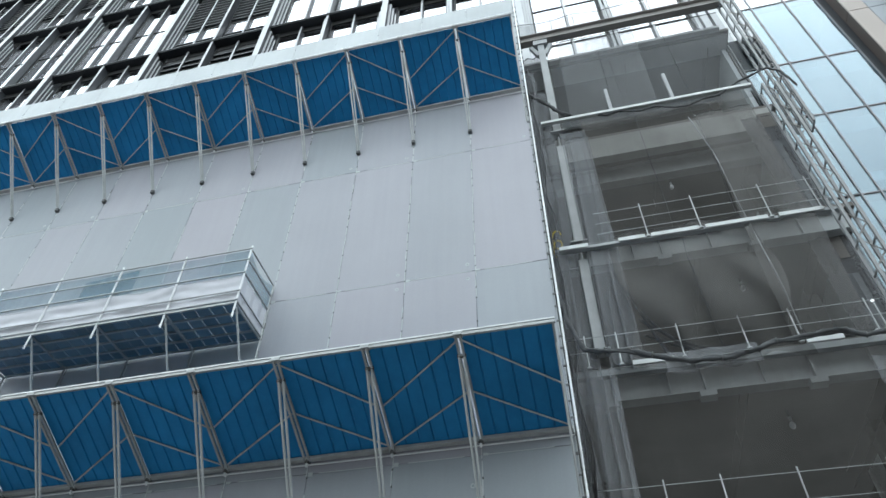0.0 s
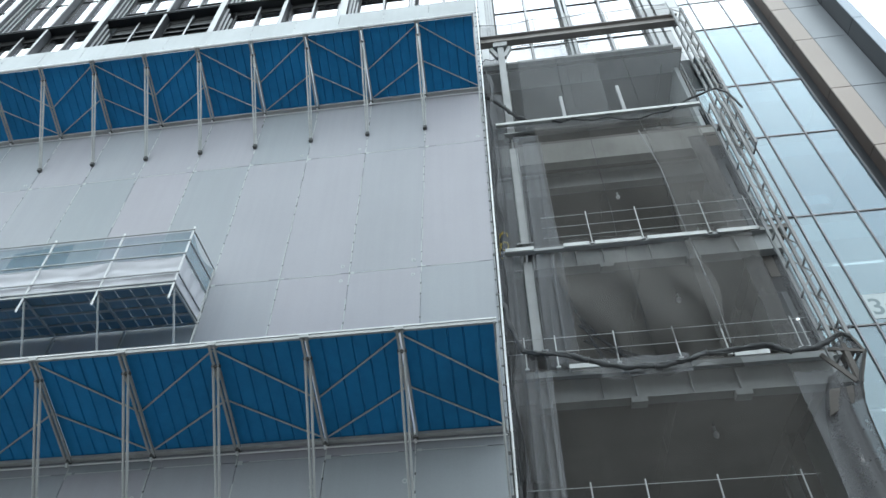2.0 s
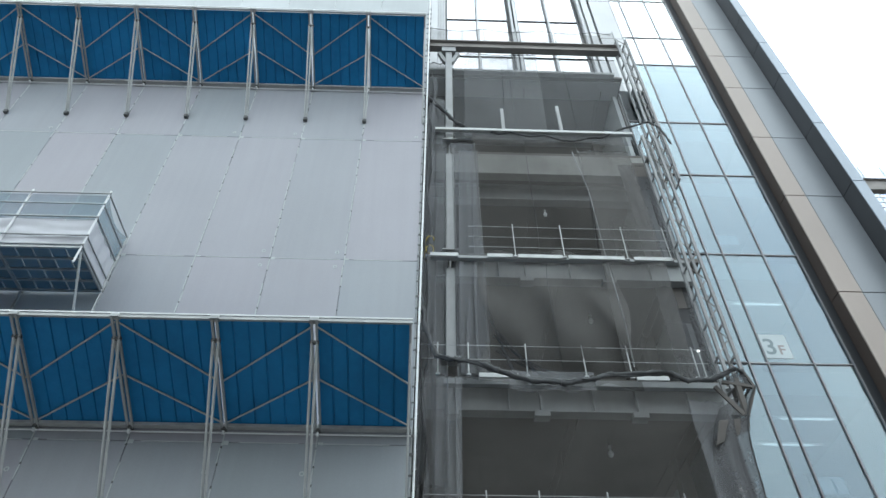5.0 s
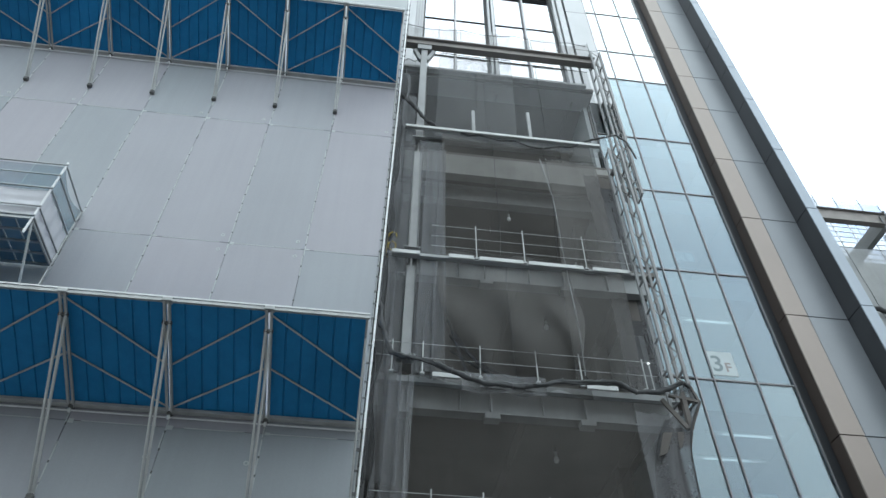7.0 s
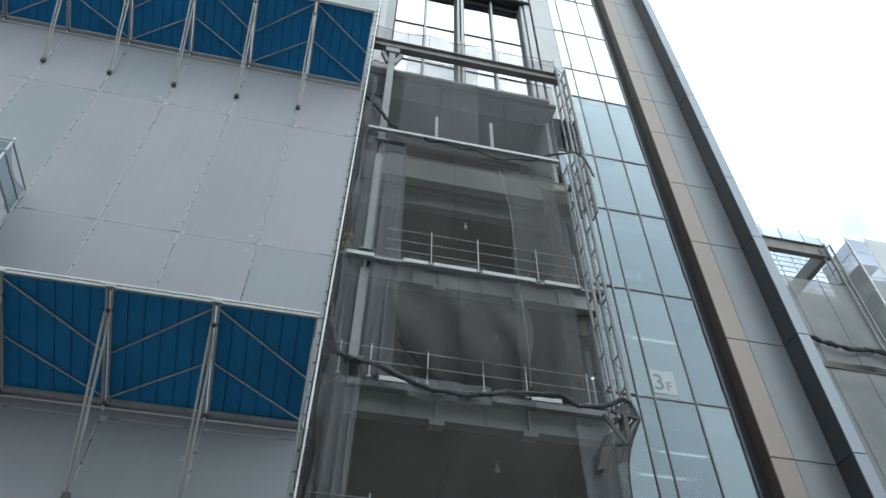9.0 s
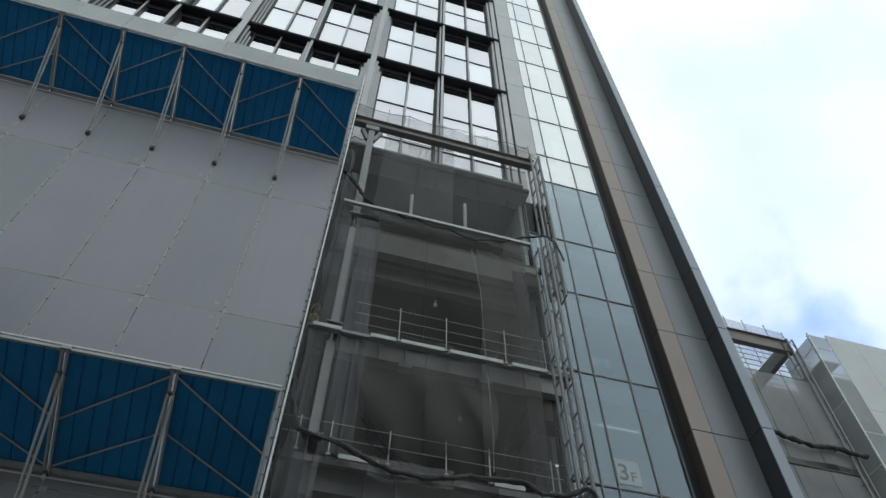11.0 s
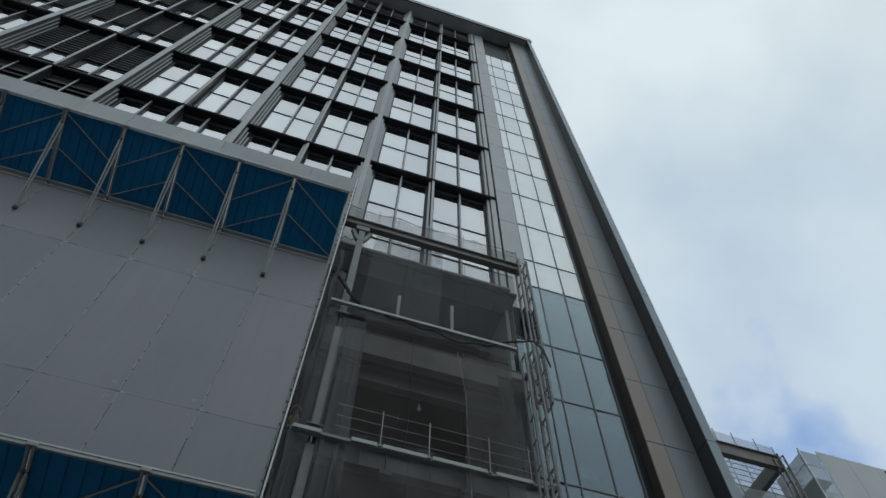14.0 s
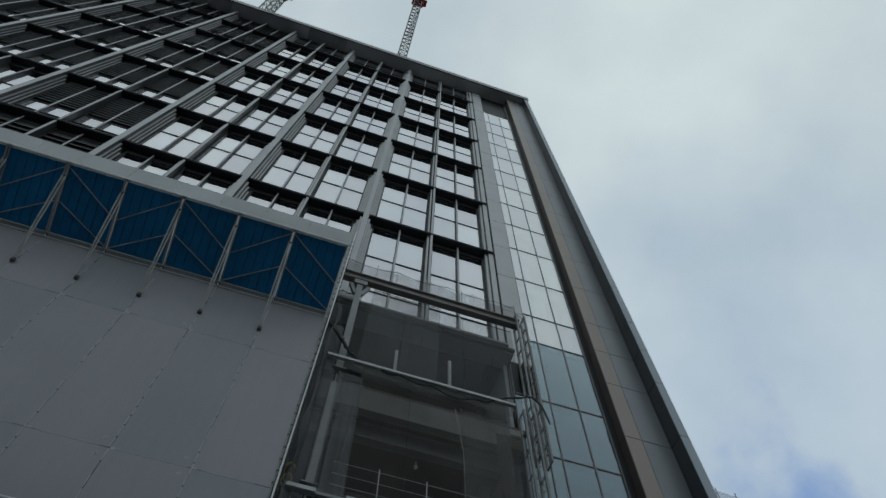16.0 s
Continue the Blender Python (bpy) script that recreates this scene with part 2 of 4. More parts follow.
M_INK = material("grey_print", (0.2, 0.25, 0.27), 0.7)
M_PAPER = material("white_paper_sheet", (0.44, 0.5, 0.52), 0.7)
M_REDINK = material("red_print", (0.28, 0.25, 0.25), 0.7)
M_LAMP = bpy.data.materials.new("lit_tube")
M_LAMP.use_nodes = True
M_LAMP.node_tree.nodes["Principled BSDF"].inputs["Emission Color"].default_value = (0.95, 0.98, 1.0, 1)
M_LAMP.node_tree.nodes["Principled BSDF"].inputs["Emission Strength"].default_value = 1.1


# ---- mesh helpers ----
def box(bm, x0, x1, y0, y1, z0, z1, bev=0.0):
    m = Matrix.Translation(((x0 + x1) / 2, (y0 + y1) / 2, (z0 + z1) / 2)) @ Matrix.Diagonal((x1 - x0, y1 - y0, z1 - z0, 1))
    r = bmesh.ops.create_cube(bm, size=1, matrix=m)
    if bev:
        bmesh.ops.bevel(bm, geom=list({e for v in r["verts"] for e in v.link_edges}), offset=bev, segments=1, affect="EDGES")
    return bm


def bar(bm, p, q, r=0.024, n=6, square=False, r2=None):
    """A tube, or a square bar, from p to q."""
    p, q = Vector(p), Vector(q)
    d = q - p
    turn = d.to_track_quat("Z", "Y").to_matrix().to_4x4()
    if square:
        bmesh.ops.create_cube(bm, size=1, matrix=Matrix.Translation((p + q) / 2) @ turn @ Matrix.Diagonal((2 * r, 2 * (r2 or r), d.length, 1)))
    else:
        bmesh.ops.create_cone(bm, segments=n, radius1=r, radius2=r, depth=d.length, cap_ends=True, matrix=Matrix.Translation((p + q) / 2) @ turn)
    return bm


def sheet(bm, fn, nu, nv):
    """A surface through fn(u, v), u and v from 0 to 1."""
    g = [[bm.verts.new(fn(i / nu, j / nv)) for j in range(nv + 1)] for i in range(nu + 1)]
    for i in range(nu):
        for j in range(nv):
            bm.faces.new((g[i][j], g[i + 1][j], g[i + 1][j + 1], g[i][j + 1]))
    return bm


def rope(bm, pts, r=0.06, n=7, seed=0):
    """A lumpy roll along the points."""
    rng = random.Random(seed)
    rings = []
    for i, p in enumerate(pts):
        p = Vector(p)
        d = (Vector(pts[min(i + 1, len(pts) - 1)]) - Vector(pts[max(i - 1, 0)])).normalized()
        s = d.cross(Vector((0, 0.3, 1))).normalized()
        u = d.cross(s)
        rr = r * rng.uniform(0.75, 1.3)
        rings.append([bm.verts.new(p + (s * math.cos(a) + u * math.sin(a)) * rr * rng.uniform(0.85, 1.15)) for a in [k * 2 * math.pi / n for k in range(n)]])
    for a, b in zip(rings, rings[1:]):
        for k in range(n):
            bm.faces.new((a[k], a[(k + 1) % n], b[(k + 1) % n], b[k]))
    return bm


def mesh_of(name, bm, mat, smooth=False):
    me = bpy.data.meshes.new(name)
    bmesh.ops.recalc_face_normals(bm, faces=bm.faces)
    bm.to_mesh(me)
    bm.free()
    me.materials.append(mat)
    if smooth:
        for f in me.polygons:
            f.use_smooth = True
    return me


def base(name, loc, label, category, group="", kind=""):
    ob = new(name)
    ob.location = loc
    ob.empty_display_size = 0.2
    return tagged(ob, label, category, group, kind)


def origin(ob):
    if ob.parent and ob.type == "MESH":
        return Vector((0, 0, 0))
    p = Vector(ob.location)
    while ob.parent:
        ob = ob.parent
        p += Vector(ob.location)
    return p


def part(name, bm, mat, parent, label="", smooth=False):
    """Links a bmesh, given in metres of the place, as one mesh under a thing or a part."""
    ob = new(name, mesh_of(name, bm, mat, smooth))
    ob.parent = parent
    ob.matrix_parent_inverse = Matrix.Translation(-origin(parent))
    return tagged(ob, label)


def piece(name, me, parent, loc, turn=(0, 0, 0)):
    """One of many alike pieces on a shared mesh, at loc in the place."""
    ob = new(name, me)
    ob.parent = parent
    ob.matrix_parent_inverse = Matrix.Translation(-origin(parent))
    ob.location, ob.rotation_euler = loc, turn
    return ob


def thing(name, bm, mat, label, category, group="", kind="", smooth=False):
    return tagged(new(name, mesh_of(name, bm, mat, smooth)), label, category, group, kind)


def B():
    return bmesh.new()


# ---- plan ----
BAY = 1.829
EDGE, FRONT = -0.27, 12.11           # end of the hoarding, its face
ROWS = [0.05, 3.46, 8.53, 13.60, 18.67, 23.74, 28.5]
COLS = 15
FACE = 14.2                          # window wall of the tower
FLOOR2 = 0.535 * FACE                # two storeys
BAND0 = 1.6 + 2.41 * FACE            # lowest band in view
ROOF = 1.6 + 5.75 * FACE

# ---- ground ----
thing("ground", box(B(), -3000, 3000, -3000, 3000, -0.5, -0.12), M_ASPH, "grey asphalt ground reaching to the horizon", "ground", kind="structure")
thing("pavement", box(B(), -60, 60, 4.0, 11.9, -0.12, 0.0), M_PAVE, "pale paved footway in front of the hoarding", "pavement", kind="structure")
thing("pavement", box(B(), -60, 60, -1.5, 4.0, -0.125, -0.005), M_PAVE, "pale paved footway beside the road", "pavement", kind="structure")
# unseen wall across the street, behind the camera, added to cut low sky light
across = base("wall_across", (0, -15, 0), "unseen plain grey wall across the road, added to block low sky light", "building", kind="structure")
part("blocker_face", box(B(), -60, 60, -16, -15, -0.12, 22), M_CONC, across)

# ---- tower: window wall above the works ----
ZR0, ZR1 = 79.8, 81.0
EAVE = 13.0
tower = base("wall_tower", (-14, FACE, 0), "dark grid facade of a tower with recessed windows", "facade", kind="structure")
part("wall_core", box(B(), -48, 8.3, FACE + 1.9, FACE + 2.2, 24.6, ZR0 - 0.1), M_ROOM, tower)
part("wall_core", box(B(), -48, -0.1, FACE + 1.0, FACE + 1.3, 0, 24.6), M_CONC, tower)
PITCH = 0.46 * FACE
LEFT = -6                             # bays to the left of the first wide pier
SILL = 25.32                           # foot of the lowest row of windows
HEAD = ZR0 - 0.1                           # head of the top row
RECESS = 0.30
levels = [SILL] + [BAND0 + n * FLOOR2 for n in range(6)]
heads = [z - 0.164 for z in levels[1:]] + [HEAD]
for z in levels[1:]:
    bm = box(B(), -46, 7.22, FACE - 0.12, FACE + RECESS, z - 0.16, z)
    box(bm, -46, 7.24, FACE - 0.16, FACE - 0.12, z - 0.08, z - 0.03)
    part("band", bm, M_DARK, tower)
part("sill", box(B(), -2, 7.25, FACE - 0.5, FACE + RECESS, SILL - 0.18, SILL - 0.004), M_COL, tower)


LEAVES = ((0.5, 0.20, 0.95), (0.39, 0.08, 0.62), (0.28, -0.04, 0.3), (0.15, -0.25, 0.0))   # half width, face and drop below the band of each leaf


def stepped_pier(x, z0, z1, parent, top):
    """A pier of leaves, each narrower and further forward; the front one runs on past the band to top."""
    body, front = B(), B()
    back = RECESS
    for (w, y, drop), inner in zip(LEAVES, [p[0] for p in LEAVES[1:]] + [0.0]):
        zt = top if y < -0.1 else z1 - drop
        box(body, x - w + 0.004, x + w - 0.004, FACE + y, FACE + back, z0, zt)
        for e in (-1, 1):
            a, b = sorted((x + e * w, x + e * (inner + (0.012 if inner else -0.001))))
            box(front, a, b, FACE + y - 0.02, FACE + y, z0, zt)
        back = y
    # body coloured dark for shaded flanks; pale cladding on the faces only
    pier = part("pier", body, M_FLANK_SHADE, parent)
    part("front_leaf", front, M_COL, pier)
    return pier


for z0, z1 in zip(levels, heads):
    for k in range(LEFT, 1):
        stepped_pier(k * PITCH, z0 + 0.004, z1, tower, z1 + (0.164 if z1 < HEAD else 0.0))
bm = box(B(), 0.515 * FACE, 0.583 * FACE, FACE - 0.05, FACE + 0.8, SILL, ZR0 - 0.1)
part("end_pier", bm, M_COL, tower)
for n in range(15):
    z = 25.9 + n * 3.74
    part("joint", box(B(), 0.513 * FACE, 0.5835 * FACE, FACE - 0.053, FACE + 0.1, z, z + 0.025), M_BLACK, tower)

WIN_W = (PITCH - 1.0 - 0.34) / 2


def window_unit(w, h, louvre, rows):
    """A recessed window of panes in rows, or one with slats above a low strip; its base is at the lower left front."""
    ob = base("window", (0, 0, 0), "tall recessed window of white-lit panes in dark frames", "window", "tower windows", "structure")
    d = RECESS
    cuts = [0.1] + [h * (0.52 if rows == 2 else i / rows) for i in range(1, rows)] + [h - 0.5]
    if rows == 3:
        cuts = [0.1, h * 0.30, h * 0.63, h - 0.5]
    fr = box(B(), 0, w, d, d + 0.1, 0, 0.1)
    box(fr, 0, w, d, d + 0.1, h - 0.4, h - 0.002)
    box(fr, 0, 0.08, d - 0.02, d + 0.1, 0.1, h - 0.4)
    box(fr, w - 0.08, w, d - 0.02, d + 0.1, 0.1, h - 0.4)
    for c in cuts[1:-1]:
        box(fr, 0.08, w - 0.08, d + 0.0, d + 0.1, c - 0.025, c + 0.025)
    win_frame = part("window_frame", fr, M_BLACK, ob)
    # dark flank colour stands for shade here too, pale cap in front
    rib = part("mullion", box(B(), w / 2 - 0.05, w / 2 + 0.05, d - 0.12, d + 0.09, 0.02, h - 0.01), M_FLANK_SHADE, ob)
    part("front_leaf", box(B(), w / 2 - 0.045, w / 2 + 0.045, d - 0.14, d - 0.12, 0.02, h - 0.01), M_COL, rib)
    if louvre:
        lo = h * 0.36
        for zz in [0.2 + i * 0.3 for i in range(4)] + [lo + 0.25 + i * (h * 0.56) / 11 for i in range(11)]:
            part("slat", box(B(), 0.08, w - 0.08, d - 0.1, d + 0.02, zz, zz + 0.07), M_DARK, ob)
        part("panel", box(B(), 0.08, w - 0.08, d + 0.03, d + 0.06, lo, h - 0.4), M_BLACK, ob)
        part("panel", box(B(), 0.08, w - 0.08, d + 0.03, d + 0.06, 0.1, h * 0.18), M_BLACK, ob)
        cuts = [h * 0.18, lo]
    for i in range(2):
        for z0, z1 in zip(cuts, cuts[1:]):
            x0 = 0.08 if i == 0 else w / 2 + 0.065
            x1 = w / 2 - 0.065 if i == 0 else w - 0.08
            part("pane", box(B(), x0 + 0.004, x1 - 0.004, d + 0.04, d + 0.06, z0 + (0.05 if z0 > 0.2 else 0), z1 - (0.05 if z1 < h - 0.5 else 0)), M_GLASSU, win_frame)
        x0, x1 = (0.1, w / 2 - 0.08) if i == 0 else (w / 2 + 0.08, w - 0.1)
        part("blind", box(B(), x0 + 0.1, x1 - 0.06, d + 0.35, d + 0.37, h * 0.15, cuts[-1] - 0.1), M_BLIND, ob, "white roller blind")
    return ob


kinds = {}
for n, (z0, z1) in enumerate(zip(levels, heads)):
    for k in range(LEFT - 1, 1):
        for half in (0, 1):
            x = k * PITCH + 0.5 + half * (WIN_W + 0.34) + 0.005
            lou = k == -3 or (k < -3 and n > 1)
            w = WIN_W
            if k == 0:
                w = 2.93
                x = 0.5 + half * (w + 0.34) + 0.005
            key = (lou, w, round(z1 - z0, 2))
            here = Matrix.Translation((x, FACE, z0 + 0.006))
            if key in kinds:
                copy_thing(kinds[key], here)
            else:
                kinds[key] = window_unit(w, z1 - z0 - 0.01, lou, 3 if n == 0 else 2)
                kinds[key].matrix_basis = here
                if lou:
                    tagged(kinds[key], "dark ventilation slats over a low strip of windows", "louvre", "tower louvres")
        x = k * PITCH + 0.5 + (WIN_W if k else 2.93) + 0.02
        bm = box(B(), x, x + 0.12, FACE + 0.04, FACE + RECESS, z0 + 0.004, z1)
        box(bm, x + 0.15, x + 0.29, FACE - 0.08, FACE + RECESS, z0 + 0.004, z1 - 0.01)
        # post flanks take the same painted shade
        post = part("post", bm, M_FLANK_SHADE, tower)
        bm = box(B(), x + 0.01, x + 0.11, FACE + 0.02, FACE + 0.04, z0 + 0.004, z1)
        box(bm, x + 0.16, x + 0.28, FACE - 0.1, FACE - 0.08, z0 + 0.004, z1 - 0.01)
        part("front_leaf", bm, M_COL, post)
    bm = box(B(), 6.75, 6.88, FACE + 0.05, FACE + RECESS, z0 + 0.004, z1)
    box(bm, 6.93, 7.2, FACE - 0.05, FACE + RECESS, z0 + 0.004, z1)
    part("post", bm, M_COL, tower)

# roof edge
roof = base("roof_edge", (-14, 13, ROOF), "dark metal roof fascia with a shadowed soffit", "roof", kind="structure")
for i in range(14):
    x0 = -45.85 + i * 4.26
    part("soffit_panel", box(B(), x0, x0 + 4.25, EAVE + 0.12, FACE + 0.2, ZR0, ZR0 + 0.06, 0.01), M_SOFF, roof)
    part("eave_panel", box(B(), x0, x0 + 4.25, EAVE, EAVE + 0.11, ZR0 - 0.12, ZR1, 0.02), M_DARK, roof)
part("roof_deck", box(B(), -46, 13.6, EAVE + 0.12, 40, ZR0 + 0.08, ZR0 + 0.4), M_CONC, roof)
# black slab standing for the deep shade of the recess above the glass
part("recess_shade", box(B(), 0.585 * FACE, 11.2, FACE + 0.3, FACE + 0.5, 1.6 + 4.93 * FACE, ZR0), M_BLACK, roof)

# ---- curtain wall strip and pier at the corner ----
curtain = base("wall_curtain", (9.7, FACE, 0), "pale blue glass curtain wall with thin dark mullions", "curtain wall", kind="structure")
PX = 11.33
GX = [0.585 * FACE, 0.620 * FACE, 0.705 * FACE, 0.778 * FACE]
FLOORS = [0.21, 0.48, 0.75, 1.032, 1.303, 1.525, 1.826, 1.992, 2.255, 2.53, 2.79, 3.05, 3.31, 3.565, 3.83, 4.1, 4.36, 4.63, 4.92]
gz = [0.1] + [1.6 + f * FACE for f in FLOORS]
for x in GX:
    part("mullion", box(B(), x - 0.019, x + 0.019, FACE - 0.04, FACE + 0.06, 0.1, gz[-1]), M_MULL, curtain)
for z in gz:
    part("transom", box(B(), GX[0], GX[3] + 0.04, FACE - 0.028, FACE + 0.06, z - 0.02, z + 0.02), M_MULL, curtain)
for a, b in zip(GX, GX[1:]):
    for z0, z1 in zip(gz, gz[1:]):
        part("pane", box(B(), a + 0.02, b - 0.02, FACE, FACE + 0.02, z0 + 0.022, z1 - 0.022), M_GLASSW if z0 > 27 else M_GLASS, curtain)
# dark strip painted for the shadow and reflection between glass and pier
part("shaded_jamb", box(B(), GX[3] + 0.04, PX, FACE - 0.03, FACE + 0.1, 0.1, gz[-1]), M_DARK, curtain)
XL = 7.3                               # the lower glass goes on behind the unclad frame
part("mullion", box(B(), XL - 0.022, XL + 0.022, FACE - 0.05, FACE + 0.06, 0.1, SILL - 0.2), M_DARK, curtain)
for z0, z1 in zip(gz, gz[1:]):
    if z1 < SILL:
        part("pane", box(B(), XL + 0.03, GX[0] - 0.03, FACE, FACE + 0.02, z0 + 0.035, z1 - 0.035), M_GLASS, curtain)
        part("transom", box(B(), XL + 0.03, GX[0] - 0.03, FACE - 0.035, FACE + 0.06, z1 - 0.025, z1 + 0.025), M_DARK, curtain)
rng = random.Random(21)
for z0, z1 in zip(gz, gz[1:]):
    if z0 > 27:
        for a, b in zip(GX, GX[1:]):
            h = (z1 - z0) * rng.uniform(0.5, 0.72)
            w = (b - a) * rng.uniform(0.3, 0.62)
            o = rng.uniform(0.05, (b - a) - w - 0.05)
            part("blind", box(B(), a + o, a + o + w, FACE + 0.25, FACE + 0.27, z0 + 0.08, z0 + h), M_BLIND, curtain, "white blind behind the glass")
rooms = base("wall_rooms", (9.7, 16, 0), "pale office interior behind the glass", "interior", kind="structure")
part("wall_back", box(B(), 7.0, 12.0, 18.6, 18.8, 0, ZR0 - 0.1), M_ROOM, rooms)
part("wall_side", box(B(), 7.9, 8.1, FACE + 0.3, 18.6, SILL, ZR0 - 0.1), M_ROOM, rooms)
part("wall_side", box(B(), 7.05, 7.2, FACE + 0.1, 18.6, 0, SILL), M_ROOM, rooms)
part("wall_side", box(B(), 11.3, 11.5, FACE + 0.3, 18.6, 0, ZR0 - 0.1), M_ROOM, rooms)
for z in gz[1:]:
    part("slab", box(B(), 8.1 if z > SILL else 7.2, 11.3, FACE + 0.3, 18.6, z - 0.75, z - 0.05), M_ROOM, rooms)

PY, FY = 13.75, 13.05
TX, FX0, FX1 = 12.0, 13.22, 13.6
pier = base("corner_pier", (12.1, PY, 0), "corner pier of bronze and grey metal panels with a pale fin", "pier", kind="structure")
ztop = ZR0 - 0.13
part("wall_back", box(B(), PX + 0.06, 13.4, PY + 0.1, 30, 0, ZR0), M_CONC, pier)
pz = [0.1, 3.6, 7.0, 10.56, 14.39, 18.55, 21.75, 25.06, 27.54, 29.95] + [33.64 + 3.68 * n for n in range(14) if 33.64 + 3.68 * n < ztop - 1] + [ztop]
for z0, z1 in zip(pz, pz[1:]):
    a, b = z0 + 0.012, z1 - 0.012
    # side panels carry their shade in the darker bronze colour
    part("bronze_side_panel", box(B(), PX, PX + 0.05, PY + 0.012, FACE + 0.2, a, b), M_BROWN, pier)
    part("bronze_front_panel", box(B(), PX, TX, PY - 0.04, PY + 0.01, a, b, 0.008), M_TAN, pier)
    part("grey_panel", box(B(), TX + 0.015, FX0 - 0.01, PY - 0.035, PY + 0.01, a, b, 0.008), M_PIER, pier)
    # fin's left face: its shadow is painted with the dark metal
    part("shaded_fin_side", box(B(), FX0, FX0 + 0.05, FY + 0.04, PY, a, b), M_DARK, pier)
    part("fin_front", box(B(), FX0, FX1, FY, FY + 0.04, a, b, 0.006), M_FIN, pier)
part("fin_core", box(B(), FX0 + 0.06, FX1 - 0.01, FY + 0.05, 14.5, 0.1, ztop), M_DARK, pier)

# storey sign and ceiling lamps behind the glass
sign = base("storey_sign", (9.16, FACE + 0.06, 12.47), "white storey number sheet stuck on the glass", "sign")
sheet_ = part("sheet", box(B(), 8.79, 9.55, FACE - 0.012, FACE - 0.006, 12.42, 13.2), M_PAPER, sign)
for body, x, size in (("3", 8.86, 0.72), ("F", 9.23, 0.42)):
    cu = bpy.data.curves.new("figure", "FONT")
    cu.body, cu.size, cu.extrude, cu.offset = body, size, 0.002, 0.008
    tmp = new("figure", cu)
    me = bpy.data.meshes.new_from_object(tmp.evaluated_get(bpy.context.evaluated_depsgraph_get()))
    bpy.data.objects.remove(tmp)
    me.materials.append(M_REDINK if body == "F" else M_INK)
    ob = new("figure", me)
    ob.parent = sheet_
    ob.matrix_basis = pose(x, FACE - 0.016, 12.55, 90, 0, 0)
for x, z in ((8.80, 16.75), (8.78, 8.75)):
    s2 = base("storey_sign", (x + 0.3, FACE + 0.06, z), "white sheet with a faint figure inside the glass", "sign")
    part("sheet", box(B(), x, x + 0.7, FACE + 0.05, FACE + 0.055, z, z + 0.4), M_BLIND, s2)
    part("printed_bar", box(B(), x + 0.4, x + 0.46, FACE + 0.044, FACE + 0.049, z + 0.05, z + 0.35), M_INK, s2)
for z, yy in ((gz[3], FACE + 1.3), (gz[3], FACE + 2.6), (gz[4], FACE + 1.3)):
    lamp = base("ceiling_light", (9.9, yy, z - 0.78), "lit linear ceiling lamp in the office", "ceiling light", "office ceiling lamps")
    housing = part("housing", box(B(), 8.9, 11.1, yy - 0.06, yy + 0.06, z - 0.79, z - 0.752), M_WHITE, lamp)
    part("tube", box(B(), 9.35, 10.75, yy - 0.03, yy + 0.03, z - 0.82, z - 0.792), M_LAMP, housing, "lit white tube")

# ---- open steel frame of the unclad bays ----
SY = 12.8
frame_ = base("steel_frame", (3.5, SY, 0), "unclad grey steel frame with open floors under construction", "steel frame", kind="structure")
LEV = [6.9, 10.68, 14.7, 20.15, 25.25]
SX0, SX1 = -0.1, 7.0


def i_beam(bm, x0, x1, y, ztop_, h, w=0.3, t=0.03):
    box(bm, x0, x1, y - w / 2, y + w / 2, ztop_ - t, ztop_)
    box(bm, x0, x1, y - w / 2, y + w / 2, ztop_ - h, ztop_ - h + t)
    box(bm, x0, x1, y - 0.012, y + 0.012, ztop_ - h + t, ztop_ - t)
    return bm


DECK_Y = [0.15, 0.15, 0.15, 0.75, 0.75]
for z, dy in zip(LEV, DECK_Y):
    y = SY + dy
    if z < 19:
        part("edge_beam", i_beam(B(), SX0, SX1, y + 0.16, z - 0.05, 0.72), M_STEEL, frame_)
    elif z < 21:
        part("edge_beam", box(B(), SX0, SX1 + 0.1, y, y + 0.3, 19.1, 20.1), M_CONC, frame_, "pale concrete edge beam")
        part("inner_beam", i_beam(B(), SX0, SX1, y + 0.75, 19.3, 0.75), M_STEEL, frame_)
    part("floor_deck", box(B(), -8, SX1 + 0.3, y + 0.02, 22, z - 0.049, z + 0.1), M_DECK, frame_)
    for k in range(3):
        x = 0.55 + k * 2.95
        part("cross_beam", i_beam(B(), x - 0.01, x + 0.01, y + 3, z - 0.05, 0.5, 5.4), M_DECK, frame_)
    if z < 19:
        for x in (0.75, 1.85, 2.55, 3.75, 4.72, 5.9):
            part("stiffener", box(B(), x - 0.012, x + 0.012, y + 0.02, y + 0.145, z - 0.73, z - 0.09), M_STEEL, frame_)
        for x in (0.55, 2.56, 4.72):
            bm = box(B(), x - 0.17, x + 0.17, y - 0.05, y + 0.2, z - 0.92, z - 0.775)
            box(bm, x - 0.02, x + 0.02, y - 0.03, y + 0.0, z - 0.775, z - 0.4)
            part("hanger_plate", bm, M_STEEL, frame_)
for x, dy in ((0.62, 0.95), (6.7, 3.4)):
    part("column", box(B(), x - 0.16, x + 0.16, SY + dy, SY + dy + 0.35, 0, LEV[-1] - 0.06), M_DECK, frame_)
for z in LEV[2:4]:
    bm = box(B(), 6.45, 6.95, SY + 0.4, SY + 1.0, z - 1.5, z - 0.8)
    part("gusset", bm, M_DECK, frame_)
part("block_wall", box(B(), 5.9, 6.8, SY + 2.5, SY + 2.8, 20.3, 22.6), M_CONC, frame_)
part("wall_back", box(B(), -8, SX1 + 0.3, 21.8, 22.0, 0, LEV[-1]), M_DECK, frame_)
